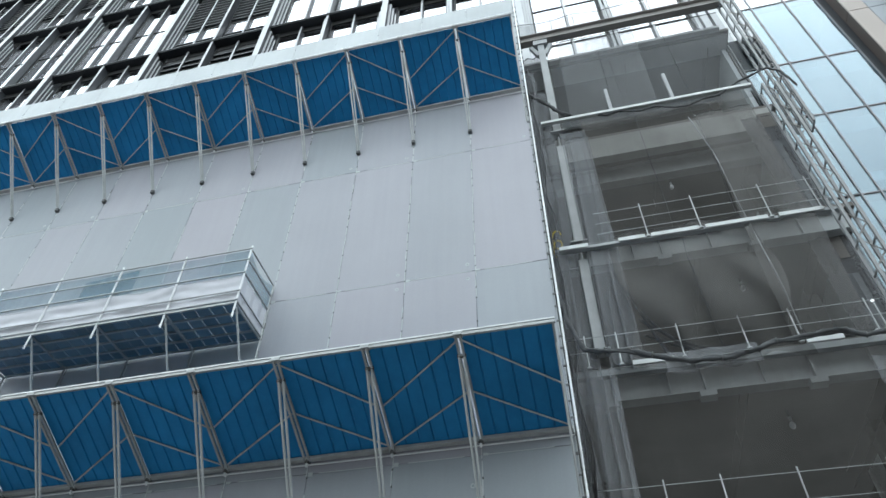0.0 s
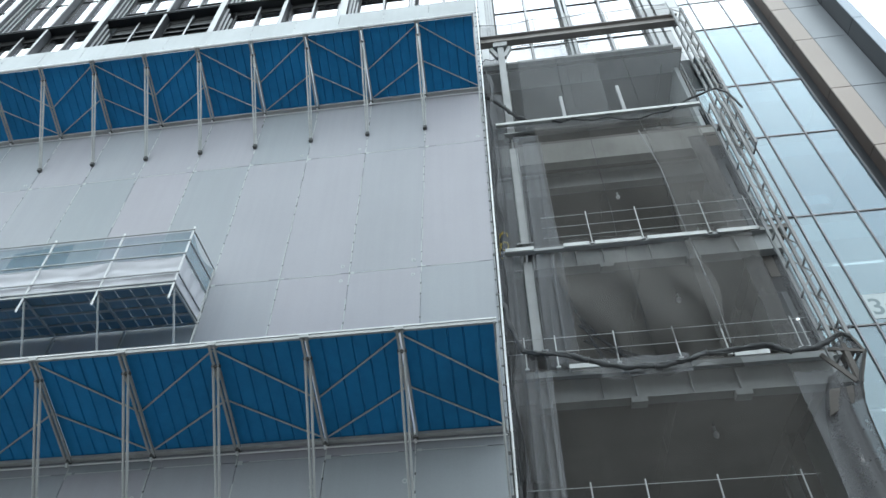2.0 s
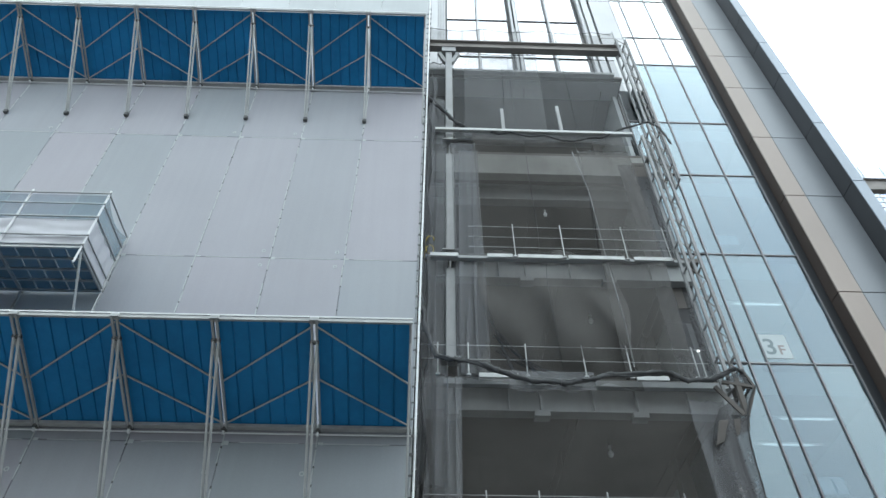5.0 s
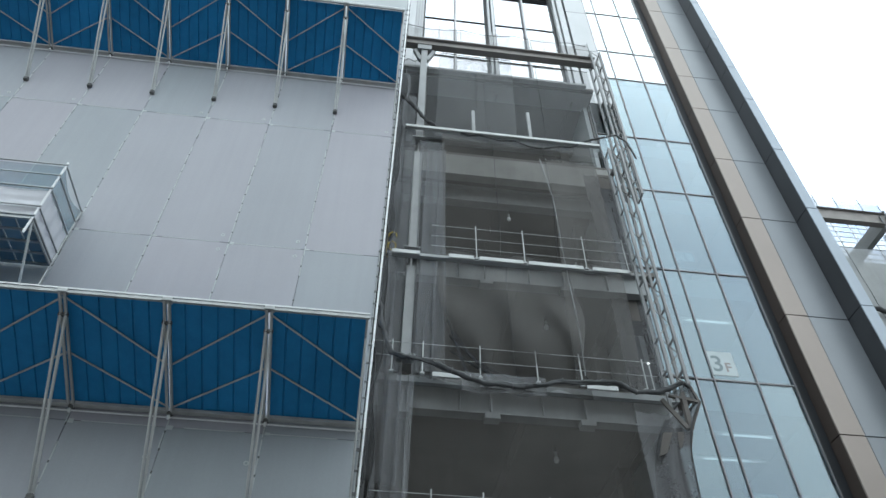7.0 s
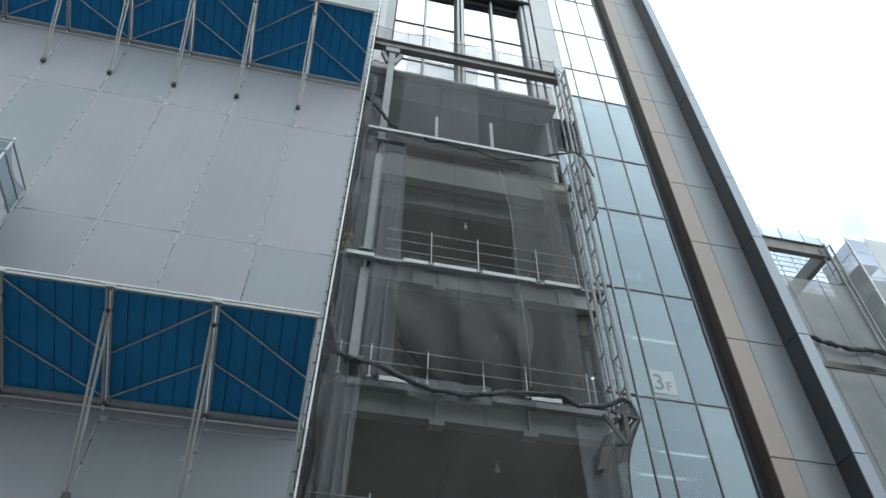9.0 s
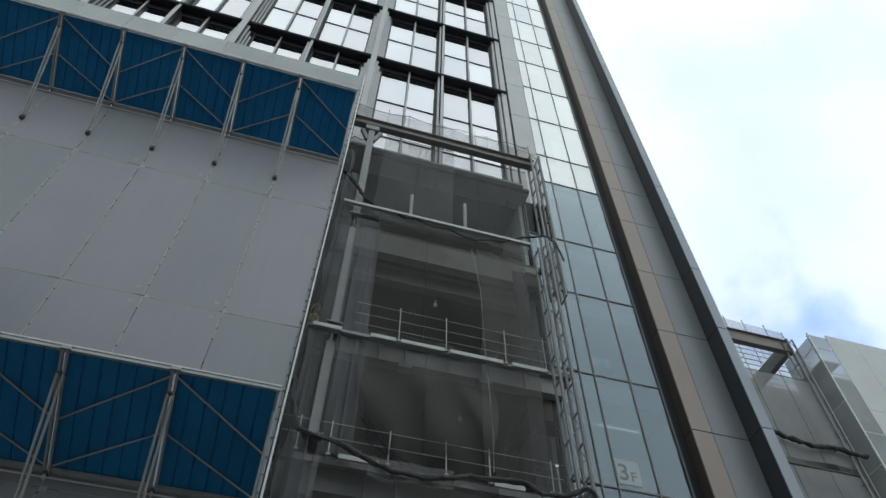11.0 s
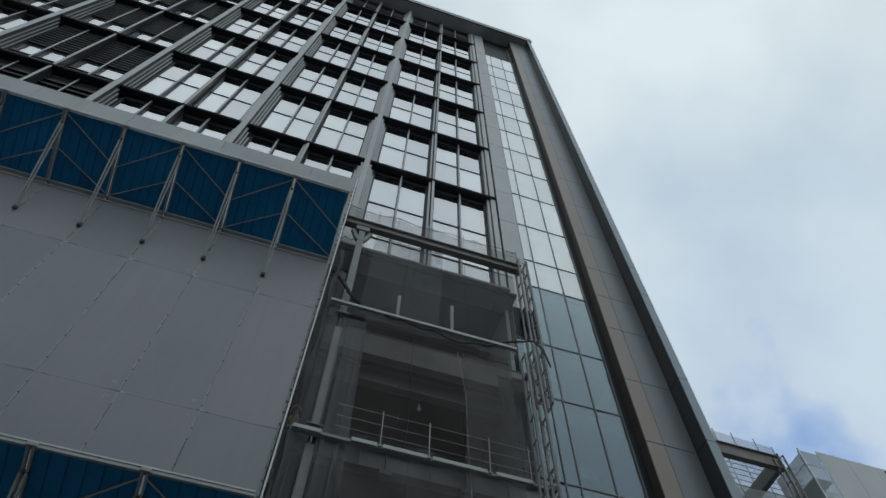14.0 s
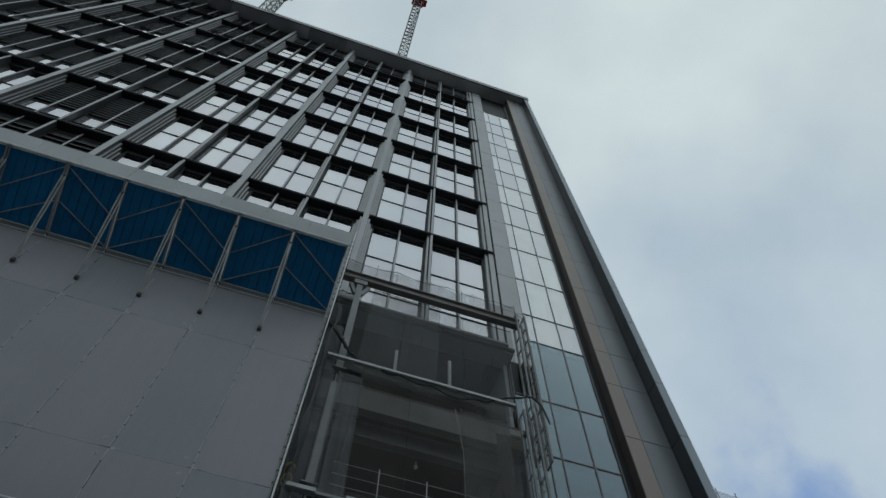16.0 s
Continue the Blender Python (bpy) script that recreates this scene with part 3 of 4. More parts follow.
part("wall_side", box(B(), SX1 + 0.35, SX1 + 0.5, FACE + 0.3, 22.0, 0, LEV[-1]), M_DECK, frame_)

def bmesh_ring(r):
    """A flat eyelet ring that faces the street."""
    bm = B()
    n = 10
    rings = [[bm.verts.new((q * math.cos(i * 2 * math.pi / n), y, q * math.sin(i * 2 * math.pi / n))) for i in range(n)] for q, y in ((r, 0.002), (r, -0.004), (r * 0.6, -0.004), (r * 0.6, 0.002))]
    for a, b in zip(rings, rings[1:]):
        for i in range(n):
            bm.faces.new((a[i], a[(i + 1) % n], b[(i + 1) % n], b[i]))
    return bm


# ---- sheeted hoarding ----
hoarding = base("hoarding", (EDGE, FRONT, 0), "tall grey sheeted scaffold hoarding with laced seams", "hoarding", kind="structure")
part("backing", box(B(), EDGE - COLS * BAY, EDGE - 0.05, FRONT + 0.04, FRONT + 0.08, 0, ROWS[-1] - 0.1), M_SEAM, hoarding)
for z0, z1 in zip(ROWS, ROWS[1:]):
    me = mesh_of("sheet_panel", box(B(), 0.006, BAY - 0.006, 0, 0.035, 0.006, z1 - z0 - 0.006, 0.006), M_PANELT if z0 > 23 else M_PANEL)
    for k in range(COLS):
        piece("sheet_panel", me, hoarding, (EDGE - (k + 1) * BAY, FRONT, z0))
part("edge_strip", box(B(), EDGE, EDGE + 0.022, FRONT - 0.02, FRONT + 0.1, 0, ROWS[-1]), M_PANELT, hoarding)
rng = random.Random(4)
ticks = B()
for i in range(58):
    z = 3.2 + i * 0.42 + rng.uniform(-0.06, 0.06)
    box(ticks, EDGE - 0.025, EDGE + rng.uniform(0.06, 0.12), FRONT - 0.03, FRONT - 0.015, z, z + rng.uniform(0.03, 0.07))
part("edge_ties", ticks, M_CLAMP, hoarding, "dark ties along the sheet's edge")
part("end_sheet", box(B(), EDGE - 0.1, EDGE - 0.08, FRONT + 0.1, FRONT + 1.5, 0, ROWS[-1]), M_SEAM, hoarding)


rng = random.Random(11)
for k in range(1, COLS):
    x = EDGE - k * BAY
    bm, holes = B(), B()
    z = 4.0
    while z < ROWS[-1] - 0.6:
        n = rng.uniform(0.34, 0.46)
        if rng.random() < 0.85:
            o = rng.uniform(-0.012, 0.012)
            box(bm, x - 0.016 + o, x + 0.010 + o, FRONT - 0.006, FRONT + 0.002, z, z + n - 0.05)
        if rng.random() < 0.55:
            box(holes, x - 0.012, x + 0.014, FRONT - 0.004, FRONT + 0.001, z + n - 0.05, z + n - 0.05 + rng.choice((0.05, 0.06, 0.2)))
        z += n
    part("lacing", bm, M_TIE, hoarding, "white lacing cord")
    part("eyelets", holes, M_CLAMP, hoarding)
for z in ROWS[1:-1]:
    bm = B()
    for k in range(COLS):
        x = EDGE - k * BAY
        box(bm, x - BAY + 0.1 + rng.uniform(0, 0.3), x - 0.06 - rng.uniform(0, 0.4), FRONT - 0.005, FRONT + 0.002, z - 0.008, z + 0.008)
        box(bm, x - BAY + 0.02, x - BAY + 0.12, FRONT - 0.008, FRONT + 0.002, z - 0.03 + rng.uniform(-0.03, 0.03), z + 0.03)
    part("lacing", bm, M_TIE, hoarding)
me = mesh_of("ring_mark", bmesh_ring(0.05), M_TIE)
for k in range(COLS):
    for z in (7.9, 13.35, 13.85, 18.9):
        if (k * 7 + int(z)) % 3 != 1:
            piece("ring_mark", me, hoarding, (EDGE - k * BAY - 0.2, FRONT - 0.004, z))
# end pole with hooks and the nets gathered behind it
pole = bar(B(), (EDGE + 0.08, FRONT - 0.02, 0), (EDGE + 0.08, FRONT - 0.02, ROWS[-1] + 0.1), 0.028)
part("end_pole", pole, M_WHITE, hoarding)
bm = B()
for i in range(60):
    z = 4 + i * 0.4
    box(bm, EDGE + 0.04, EDGE + 0.13, FRONT - 0.03, FRONT + 0.04, z, z + 0.04)
part("hooks", bm, M_CLAMP, hoarding)
for i in range(2):
    sgn = i * 0.16

    def gathered(u, v):
        return (EDGE + 0.1 + sgn + 0.16 * u + 0.07 * math.sin(v * 47 + sgn * 30 + u * 3) * math.sin(v * 11 + 1), FRONT + 0.12 + 0.5 * u + 0.08 * math.sin(v * 31 + u * 9), 3 + 20.0 * v)
    ob = base("gathered_net", (EDGE + 0.2 + sgn, FRONT + 0.3, 3.0), "black net gathered in folds beside the hoarding", "net", "gathered nets")
    part("mesh_strip", sheet(B(), gathered, 8, 150), M_NETG, ob, smooth=True)
    part("edge_cord", rope(B(), [gathered(0.0, k / 100) for k in range(101)], 0.013, 5, i), M_NETB, ob)


# ---- sloping protective awnings ----
def awning(zb, bays, label):
    zo, yo = zb + 0.99, 9.88
    yb = FRONT - 0.06
    ob = base("awning", (EDGE, FRONT, zb), label, "awning", "protective awnings")
    o, b_ = Vector((0, yo, zo)), Vector((0, yb, zb))
    nrm = (b_ - o).cross(Vector((1, 0, 0))).normalized()
    if nrm.z < 0:
        nrm = -nrm

    def at(x, s, up=0.0):
        p = o.lerp(b_, s) + nrm * up
        return Vector((x, p.y, p.z))
    ribs = 6
    for k in range(bays):
        x1, x0 = EDGE - k * BAY - 0.03, EDGE - (k + 1) * BAY + 0.03
        w = (x1 - x0) / ribs
        bm = B()
        prof = []
        for i in range(ribs):
            for f, u in ((0.0, 0.05), (0.86, 0.05), (0.90, 0.075), (0.96, 0.075)):
                prof.append((x0 + (i + f) * w, u))
        prof.append((x1, 0.05))
        lo = [bm.verts.new(at(x, 0.02, u)) for x, u in prof]
        hi = [bm.verts.new(at(x, 0.97, u)) for x, u in prof]
        lo2 = [bm.verts.new(at(x, 0.02, u + 0.012)) for x, u in prof]
        hi2 = [bm.verts.new(at(x, 0.97, u + 0.012)) for x, u in prof]
        for i in range(len(prof) - 1):
            bm.faces.new((lo[i], lo[i + 1], hi[i + 1], hi[i]))
            bm.faces.new((lo2[i], lo2[i + 1], hi2[i + 1], hi2[i]))
            bm.faces.new((lo[i], lo[i + 1], lo2[i + 1], lo2[i]))
            bm.faces.new((hi[i], hi[i + 1], hi2[i + 1], hi2[i]))
        part("blue_sheet", bm, M_BLUE, ob, "ribbed blue steel sheet")
        # two slanting braces, leaning the other way in each next bay
        a, c = (x0, x1) if k % 2 == 0 else (x1, x0)
        part("brace", bar(B(), at(a, 0.05, 0.02), at(c, 0.56, 0.02), 0.019), M_GALV, ob)
        part("brace", bar(B(), at(a, 0.52, 0.02), at(c, 0.95, 0.02), 0.019), M_GALV, ob)
    xl = EDGE - bays * BAY
    part("outer_rail", bar(B(), at(xl, 0, 0.0), at(EDGE, 0, 0.0), 0.028, square=True), M_TUBE, ob)
    part("top_strip", bar(B(), at(xl, -0.02, 0.05), at(EDGE, -0.02, 0.05), 0.016, square=True), M_WHITE, ob)
    part("inner_rail", bar(B(), at(xl, 0.985, 0.02), at(EDGE, 0.985, 0.02), 0.07, square=True, r2=0.03), M_GALV, ob)
    part("lower_rail", bar(B(), (xl, FRONT - 0.05, zb - 0.085), (EDGE, FRONT - 0.05, zb - 0.085), 0.018), M_WHITE, ob)
    for k in range(bays + 1):
        x = EDGE - k * BAY
        bm = B()
        for dx in ((-0.045, 0.045) if k else (-0.04,)):
            bar(bm, at(x + dx, 0, -0.03), at(x + dx, 1, -0.03), 0.021, square=True)
        arm = part("arm", bm, M_TUBE, ob)
        if k == 0:
            part("strut", bar(B(), at(x - 0.04, 0.17, -0.05), (x - 0.04, FRONT - 0.03, zb - 1.83), 0.027), M_GALV, ob)
        else:
            bm = bar(B(), at(x + 0.05, 0.17, -0.05), (x + 0.03, FRONT - 0.03, zb - 1.83), 0.027)
            bar(bm, at(x - 0.05, 0.17, -0.05), (x - 0.03, FRONT - 0.03, zb - 1.83), 0.027)
            strut = part("strut", bm, M_GALV, ob)
            bm = box(B(), x - 0.06, x + 0.06, FRONT - 0.12, FRONT - 0.005, zb - 1.90, zb - 1.76, 0.02)
            part("clamp", bm, M_CLAMP, strut, "dark foot clamp")
            part("bracket", box(B(), x - 0.05, x + 0.05, FRONT - 0.14, FRONT - 0.003, zb - 0.06, zb + 0.05, 0.02), M_CLAMP, arm)
            part("pin", box(B(), x - 0.025, x + 0.025, FRONT - 0.13, FRONT - 0.06, zb - 0.15, zb - 0.07, 0.01), M_WHITE, arm)
            bm = B()
            p = at(x, 0.18, -0.05)
            box(bm, x - 0.085, x + 0.085, p.y - 0.03, p.y + 0.03, p.z - 0.03, p.z + 0.03)
            part("collar", bm, M_CLAMP, arm)
            p = at(x, 0.0, 0.0)
            part("top_shoe", box(B(), x - 0.09, x + 0.09, p.y - 0.05, p.y + 0.07, p.z - 0.03, p.z + 0.05, 0.01), M_TUBE, arm)
    return ob


awning(21.43, COLS, "ribbed blue sheet awning on raking struts high on the hoarding")
awning(8.79, 10, "ribbed blue sheet awning on raking struts above the street")


# ---- suspended work stage on the hoarding ----
def work_stage():
    x0, x1, y0, y1, z0, z1 = -14.9, -7.58, 10.63, FRONT - 0.08, 12.33, 14.14
    ob = base("work_stage", ((x0 + x1) / 2, FRONT, z0), "hanging tube scaffold stage with white sheeting and mesh", "scaffold stage")
    for i in range(5):
        x = x0 + (x1 - x0) * i / 4
        part("post", bar(B(), (x, y0, z0 - 0.45), (x, y0, z1 + 0.1), 0.026), M_WHITE, ob)
        part("post", bar(B(), (x, y1, z0 - 0.9), (x, y1, z1), 0.026), M_TUBE, ob)
        part("bearer", bar(B(), (x, y0, z0 - 0.05), (x, y1, z0 - 0.05), 0.03), M_TUBE, ob)
        part("raking_strut", bar(B(), (x, y0 + 0.07, z0 - 0.08), (x, FRONT - 0.03, 10.2), 0.026), M_GALV, ob)
    for z, r in ((z1 - 0.02, 0.02), (z1 - 0.4, 0.02), (z1 - 0.85, 0.024), (z0 + 0.35, 0.02), (z0 + 0.05, 0.026)):
        part("rail", bar(B(), (x0 - 0.1, y0 - 0.03, z), (x1 + 0.05, y0 - 0.03, z), r), M_TUBE, ob)
        part("side_rail", bar(B(), (x1, y0, z), (x1, y1, z), r), M_TUBE, ob)
    rng = random.Random(4)
    part("white_sheet", sheet(B(), lambda u, v: (x0 + (x1 - x0) * u, y0 + 0.03 + 0.03 * noise.noise((u * 9, v * 5 + u * 4, 1)) + 0.012 * noise.noise((u * 30, v * 9, 2)) + 0.014 * math.sin(v * 13 + 3 * noise.noise((u * 7, 0, 5))), z0 + 0.1 + v * 0.82 - 0.05 * abs(math.sin(u * math.pi * 4)) * v), 140, 14), M_SHEET, ob, "creased white sheeting", True)
    part("side_sheet", sheet(B(), lambda u, v: (x1 - 0.03 + 0.02 * math.sin(u * 20), y0 + (y1 - y0) * u, z0 + 0.1 + v * 0.82), 20, 4), M_SHEET, ob, "", True)
    part("side_net", sheet(B(), lambda u, v: (x1 - 0.02, y0 + (y1 - y0) * u, z0 + 0.92 + v * (0.88 - 0.25 * math.sin(u * math.pi))), 12, 4), M_NETS, ob)
    part("front_net", sheet(B(), lambda u, v: (x0 + (x1 - x0) * u, y0 + 0.03, z0 + 0.92 + v * 0.86), 20, 2), M_NETS, ob, "blue mesh sheet")
    part("net_patch", sheet(B(), lambda u, v: (x0 + (x1 - x0) * (0.36 + 0.21 * u), y0 + 0.05, z0 + 0.95 + v * (0.66 + 0.15 * u)), 8, 3), M_NETS, ob, "darker doubled mesh")
    n = 20
    for i in range(n):
        for j in range(4):
            a = x0 + (x1 - x0) * i / n
            b = y0 + (y1 - y0) * j / 4
            part("deck_board", box(B(), a + 0.02, a + (x1 - x0) / n - 0.02, b + 0.004, b + (y1 - y0) / 4 - 0.004, z0, z0 + 0.04), M_DECKB, ob)
    for j in range(5):
        y = y0 + (y1 - y0) * j / 4
        part("deck_joist", bar(B(), (x0, y, z0 - 0.02), (x1, y, z0 - 0.02), 0.025, square=True), M_TUBE, ob)
    return ob


work_stage()


# ---- netted steel projection with lattice post ----
def lattice_post(x, y, z0, z1, w, label, zigzag=True):
    ob = base("lattice_post", (x, y, z0), label, "lattice post")
    for dx in (0, w):
        for dy in (0, w):
            part("chord", bar(B(), (x + dx, y + dy, z0), (x + dx, y + dy, z1), 0.035, square=True), M_LATT, ob)
    n = max(1, int((z1 - z0) / 0.85))
    for i in range(n + 1):
        z = z0 + (z1 - z0) * i / n
        for dx in (0, w):
            part("rung", bar(B(), (x + dx, y, z), (x + dx, y + w, z), 0.02, square=True), M_LATT, ob)
        if i < n:
            zz = z0 + (z1 - z0) * (i + 1) / n
            zm = (z + zz) / 2
            yy = y if zigzag else y + 0.05
            bm = bar(B(), (x, yy, z), (x + w, yy, zm), 0.015, 5)
            bar(bm, (x + w, yy, zm), (x, yy, zz), 0.015, 5)
            part("lacing", bm, M_RUST, ob)
    return ob

lattice_post(7.0, SY - 0.35, 17.6, 26.2, 0.36, "grey steel lattice post at the netted frame's upper corner")
lattice_post(6.47, SY - 0.75, 9.95, 19.2, 0.36, "grey steel lattice post wrapped with black net at its foot", False)
stage = base("net_frame", (3.5, SY, LEV[1]), "steel posts and beams that carry black safety nets", "steel frame", kind="structure")
part("top_beam", i_beam(B(), -0.3, 7.2, SY - 0.1, 26.05, 0.5, 0.26), M_RUST, stage)
for z0, z1 in ((19.6, 25.55), (14.6, 18.85), (11.1, 13.95)):
    bm = box(B(), 0.44, 0.68, SY - 0.14, SY + 0.1, z0, z1, 0.01)
    box(bm, 0.34, 0.78, SY - 0.2, SY + 0.14, z0 - 0.04, z0)
    if z1 > 25:
        box(bm, 0.3, 0.82, SY - 0.2, SY + 0.14, z1 - 0.3, z1 - 0.002)
        bar(bm, (0.2, SY - 0.02, z1 - 0.2), (0.45, SY - 0.02, z1 - 0.9), 0.07, square=True)
        bar(bm, (0.92, SY - 0.02, z1 - 0.2), (0.67, SY - 0.02, z1 - 0.9), 0.07, square=True)
    else:
        bar(bm, (0.56, SY - 0.02, z1), (0.56, SY - 0.02, z1 + 0.6), 0.03)
    part("front_post", bm, M_POST, stage)
part("slab_edge", box(B(), -0.2, 6.95, SY + 0.55, SY + 0.74, 25.15, 25.29), M_GALV, stage)
part("rail_beam", box(B(), 0.1, 6.4, SY - 0.36, SY - 0.24, 19.86, 19.97), M_GALV, stage)
for x, h in ((2.29, 1.2), (4.15, 1.45)):
    part("stub_post", box(B(), x - 0.05, x + 0.05, SY - 0.34, SY - 0.25, 19.974, 19.97 + h), M_POST, stage)
part("toe_beam", box(B(), -0.1, 6.6, SY - 0.4, SY - 0.28, 14.06, 14.15), M_STEEL, stage)
for x0, x1 in ((0.02, 0.75), (1.5, 2.15), (2.3, 3.45), (3.6, 5.05), (5.3, 6.3)):
    part("toe_board", box(B(), x0, x1, SY - 0.44, SY - 0.405, 14.08, 14.2), M_GALV, stage)
for x0, x1 in ((1.15, 2.0), (4.6, 5.3), (5.9, 6.25)):
    part("toe_board", box(B(), x0, x1, SY - 0.5, SY - 0.44, 10.32, 10.43), M_GALV, stage)
part("toe_beam", box(B(), -0.15, 6.75, SY - 0.04, SY + 0.12, 10.45, 10.6), M_STEEL, stage)


def guard_rail(posts, z0, h, label):
    y = SY - 0.42
    ob = base("guard_rail", (posts[0], y, z0), label, "guard rail", "site guard rails")
    for i, x in enumerate(posts):
        post = part("post", bar(B(), (x, y, z0 - 0.05), (x + 0.01 * (i % 3 - 1), y, z0 + h), 0.016), M_TUBE, ob)
        part("foot_clamp", box(B(), x - 0.05, x + 0.05, y - 0.03, y + 0.04, z0 - 0.1, z0 - 0.05, 0.01), M_TUBE, post)
    for f in ((0.22, 0.55, 0.9) if z0 > 12 else (0.42, 0.9)):
        part("rail", bar(B(), (posts[0] - 1.2, y - 0.01, z0 + h * f), (posts[-1] + 0.3, y - 0.01, z0 + h * f), 0.007), M_TUBE, ob)
    return ob


guard_rail([2.23, 3.5, 5.14, 6.28], 14.2, 1.15, "thin steel guard rail on the third deck edge")
guard_rail([0.25, 0.93, 2.22, 3.52, 4.53, 6.02], 10.5, 0.8, "thin steel guard rail behind the rolled net")
guard_rail([1.2, 2.2, 3.5, 5.0], 6.72, 1.05, "thin steel guard rail on the low deck edge")


def hung_net(x0, x1, z0, z1, y, seed, mat=M_NET, belly=0.2, folds=0.05, freq=30, slant=0.0, skew=0.0, label="black mesh safety net hung on the steel frame"):
    """A net with folds, fuller towards its foot."""
    def at(u, v):
        f = folds * math.sin(u * freq + seed + skew * v + 3 * noise.noise((u * 3, v * 1.2, seed))) * (1.1 - v * 0.7)
        b = belly * math.sin(v * math.pi) * (0.5 + noise.noise((u * 2.5, v * 2, seed + 7)))
        return (x0 + (x1 - x0) * u + slant * v + f, y - b + f, z0 + (z1 - z0) * v)
    ob = base("safety_net", ((x0 + x1) / 2 + slant, y, z1), label, "net", "safety nets")
    strips = max(1, min(4, round((x1 - x0) / 1.8)))
    for i in range(strips):
        part("mesh_strip", sheet(B(), lambda u, v: at((i + u) / strips, v), 90 // strips, 16), mat, ob, smooth=True)
        if i and z1 > 12:
            pts = [Vector(at(i / strips, v / 12)) - Vector((0, 0.012, 0)) for v in range(13)]
            part("seam_cord", rope(B(), pts, 0.007, 5, seed + i), M_NETB, ob)
    if z1 > 10.4:
        part("hem_rope", rope(B(), [at(u / 24, 1.0) for u in range(25)], 0.014, 5, seed), M_NETB, ob)
    for u in range(0, 25, 3) if z1 > 15 else ():
        p = Vector(at(u / 24, 1.0))
        part("tie", bar(B(), p - Vector((0, 0, 0.05)), p + Vector((0, 0.06, 0.1)), 0.008, 4), M_TIE, ob)
    return ob


hung_net(1.3, 6.1, 14.5, 20.1, SY - 0.2, 2, M_NETD, freq=13, skew=3.0)
hung_net(4.45, 6.0, 10.5, 19.0, SY - 0.27, 3, freq=12, skew=-2.0, slant=0.1)
hung_net(1.3, 4.75, 10.35, 14.6, SY - 0.16, 4, belly=0.4, folds=0.13, freq=17, skew=9.0, label="sagging black mesh net with deep folds")
sag = base("safety_net", (1.4, SY - 0.3, 13.6), "black net folds drawn down from the drape to the deck edge", "net", "safety nets")
for i in range(4):
    p, q = Vector((1.42 + 0.05 * i, SY - 0.34, 12.5 - 0.45 * i)), Vector((1.95 + 0.6 * i, SY - 0.5, 10.36))
    part("fold", sheet(B(), lambda u, v: (lambda c: c + Vector((0.05 * (u - 0.5) * (0.6 + v), -0.03 * math.sin(u * math.pi), 0.05 * (u - 0.5) - 0.3 * math.sin(v * math.pi) * (0.5 + 0.15 * i))))(p.lerp(q, v)), 4, 16), M_NETK, sag, smooth=True)
hung_net(0.75, 1.5, 10.5, 19.4, SY - 0.16, 5, M_NETG, 0.1, 0.05, 19, -0.12, label="loose grey mesh drape beside the post")
hung_net(0.8, 1.35, 10.6, 19.0, SY - 0.2, 6, M_NETG, 0.1, 0.06, 14, 0.05, label="loose grey mesh drape beside the post")
hung_net(0.0, 6.5, 2.0, 10.25, SY - 0.2, 7, M_NETD, belly=0.2, freq=14, skew=-3.0)
hung_net(0.1, 0.8, 3.0, 10.4, SY - 0.35, 8, M_NETG, 0.05, 0.10, 16, label="loose grey mesh drape beside the post")
hung_net(5.6, 6.42, 2.0, 9.9, SY - 0.35, 16, M_NETG, 0.2, 0.1, 14, label="black mesh bunched under the frame's corner")
hung_net(1.8, 3.6, 9.85, 10.35, 12.1, 17, M_NETG, 0.08, 0.05, 14, label="loose sagging net below the rolled net")
hung_net(1.05, 3.8, 20.05, 25.5, SY + 0.05, 10, M_NETT, 0.05, 0.02, 8, slant=0.1)
hung_net(0.72, 6.9, 19.95, 25.5, SY + 0.14, 11, M_NETT, 0.05, 0.03, 9)
hung_net(5.95, 7.0, 10.7, 19.2, SY + 0.4, 15, M_NETC, 0.05, 0.04, 9, label="dark mesh net closing the gap behind the lattice post")
hung_net(-0.2, 0.75, 10.9, 25.0, SY + 0.2, 13, M_NETL, 0.08, 0.09, 15, label="gathered grey mesh in the gap beside the hoarding")
hung_net(-0.25, 0.45, 8.0, 22.0, SY - 0.1, 14, M_NETG, 0.08, 0.10, 14, label="gathered grey mesh in the gap beside the hoarding")
fence = base("net_fence", (3.5, SY - 0.1, 26.05), "sagging pale mesh fence on the top beam", "net fence")
for i in range(4):
    part("mesh_strip", sheet(B(), lambda u, v: (-0.25 + (i + u) * 1.84, SY - 0.1 + 0.03 * math.sin(u * 9 + i), 26.04 + v * (1.25 - 0.28 * math.sin(u * math.pi) + 0.1 * noise.noise((u * 5, i, 1)))), 14, 4), M_NETD if i % 2 else M_NETL, fence, smooth=True)
for x in (-0.1, 1.1, 1.95, 3.2, 4.75, 7.1):
    part("post", bar(B(), (x, SY - 0.1, 26.04), (x, SY - 0.1, 27.4), 0.018), M_TUBE, fence)
part("top_wire", rope(B(), [(-0.2 + i * 0.36, SY - 0.1, 27.25 - 0.2 * abs(math.sin(i * 0.52))) for i in range(21)], 0.012, 5, 2), M_NETB, fence)


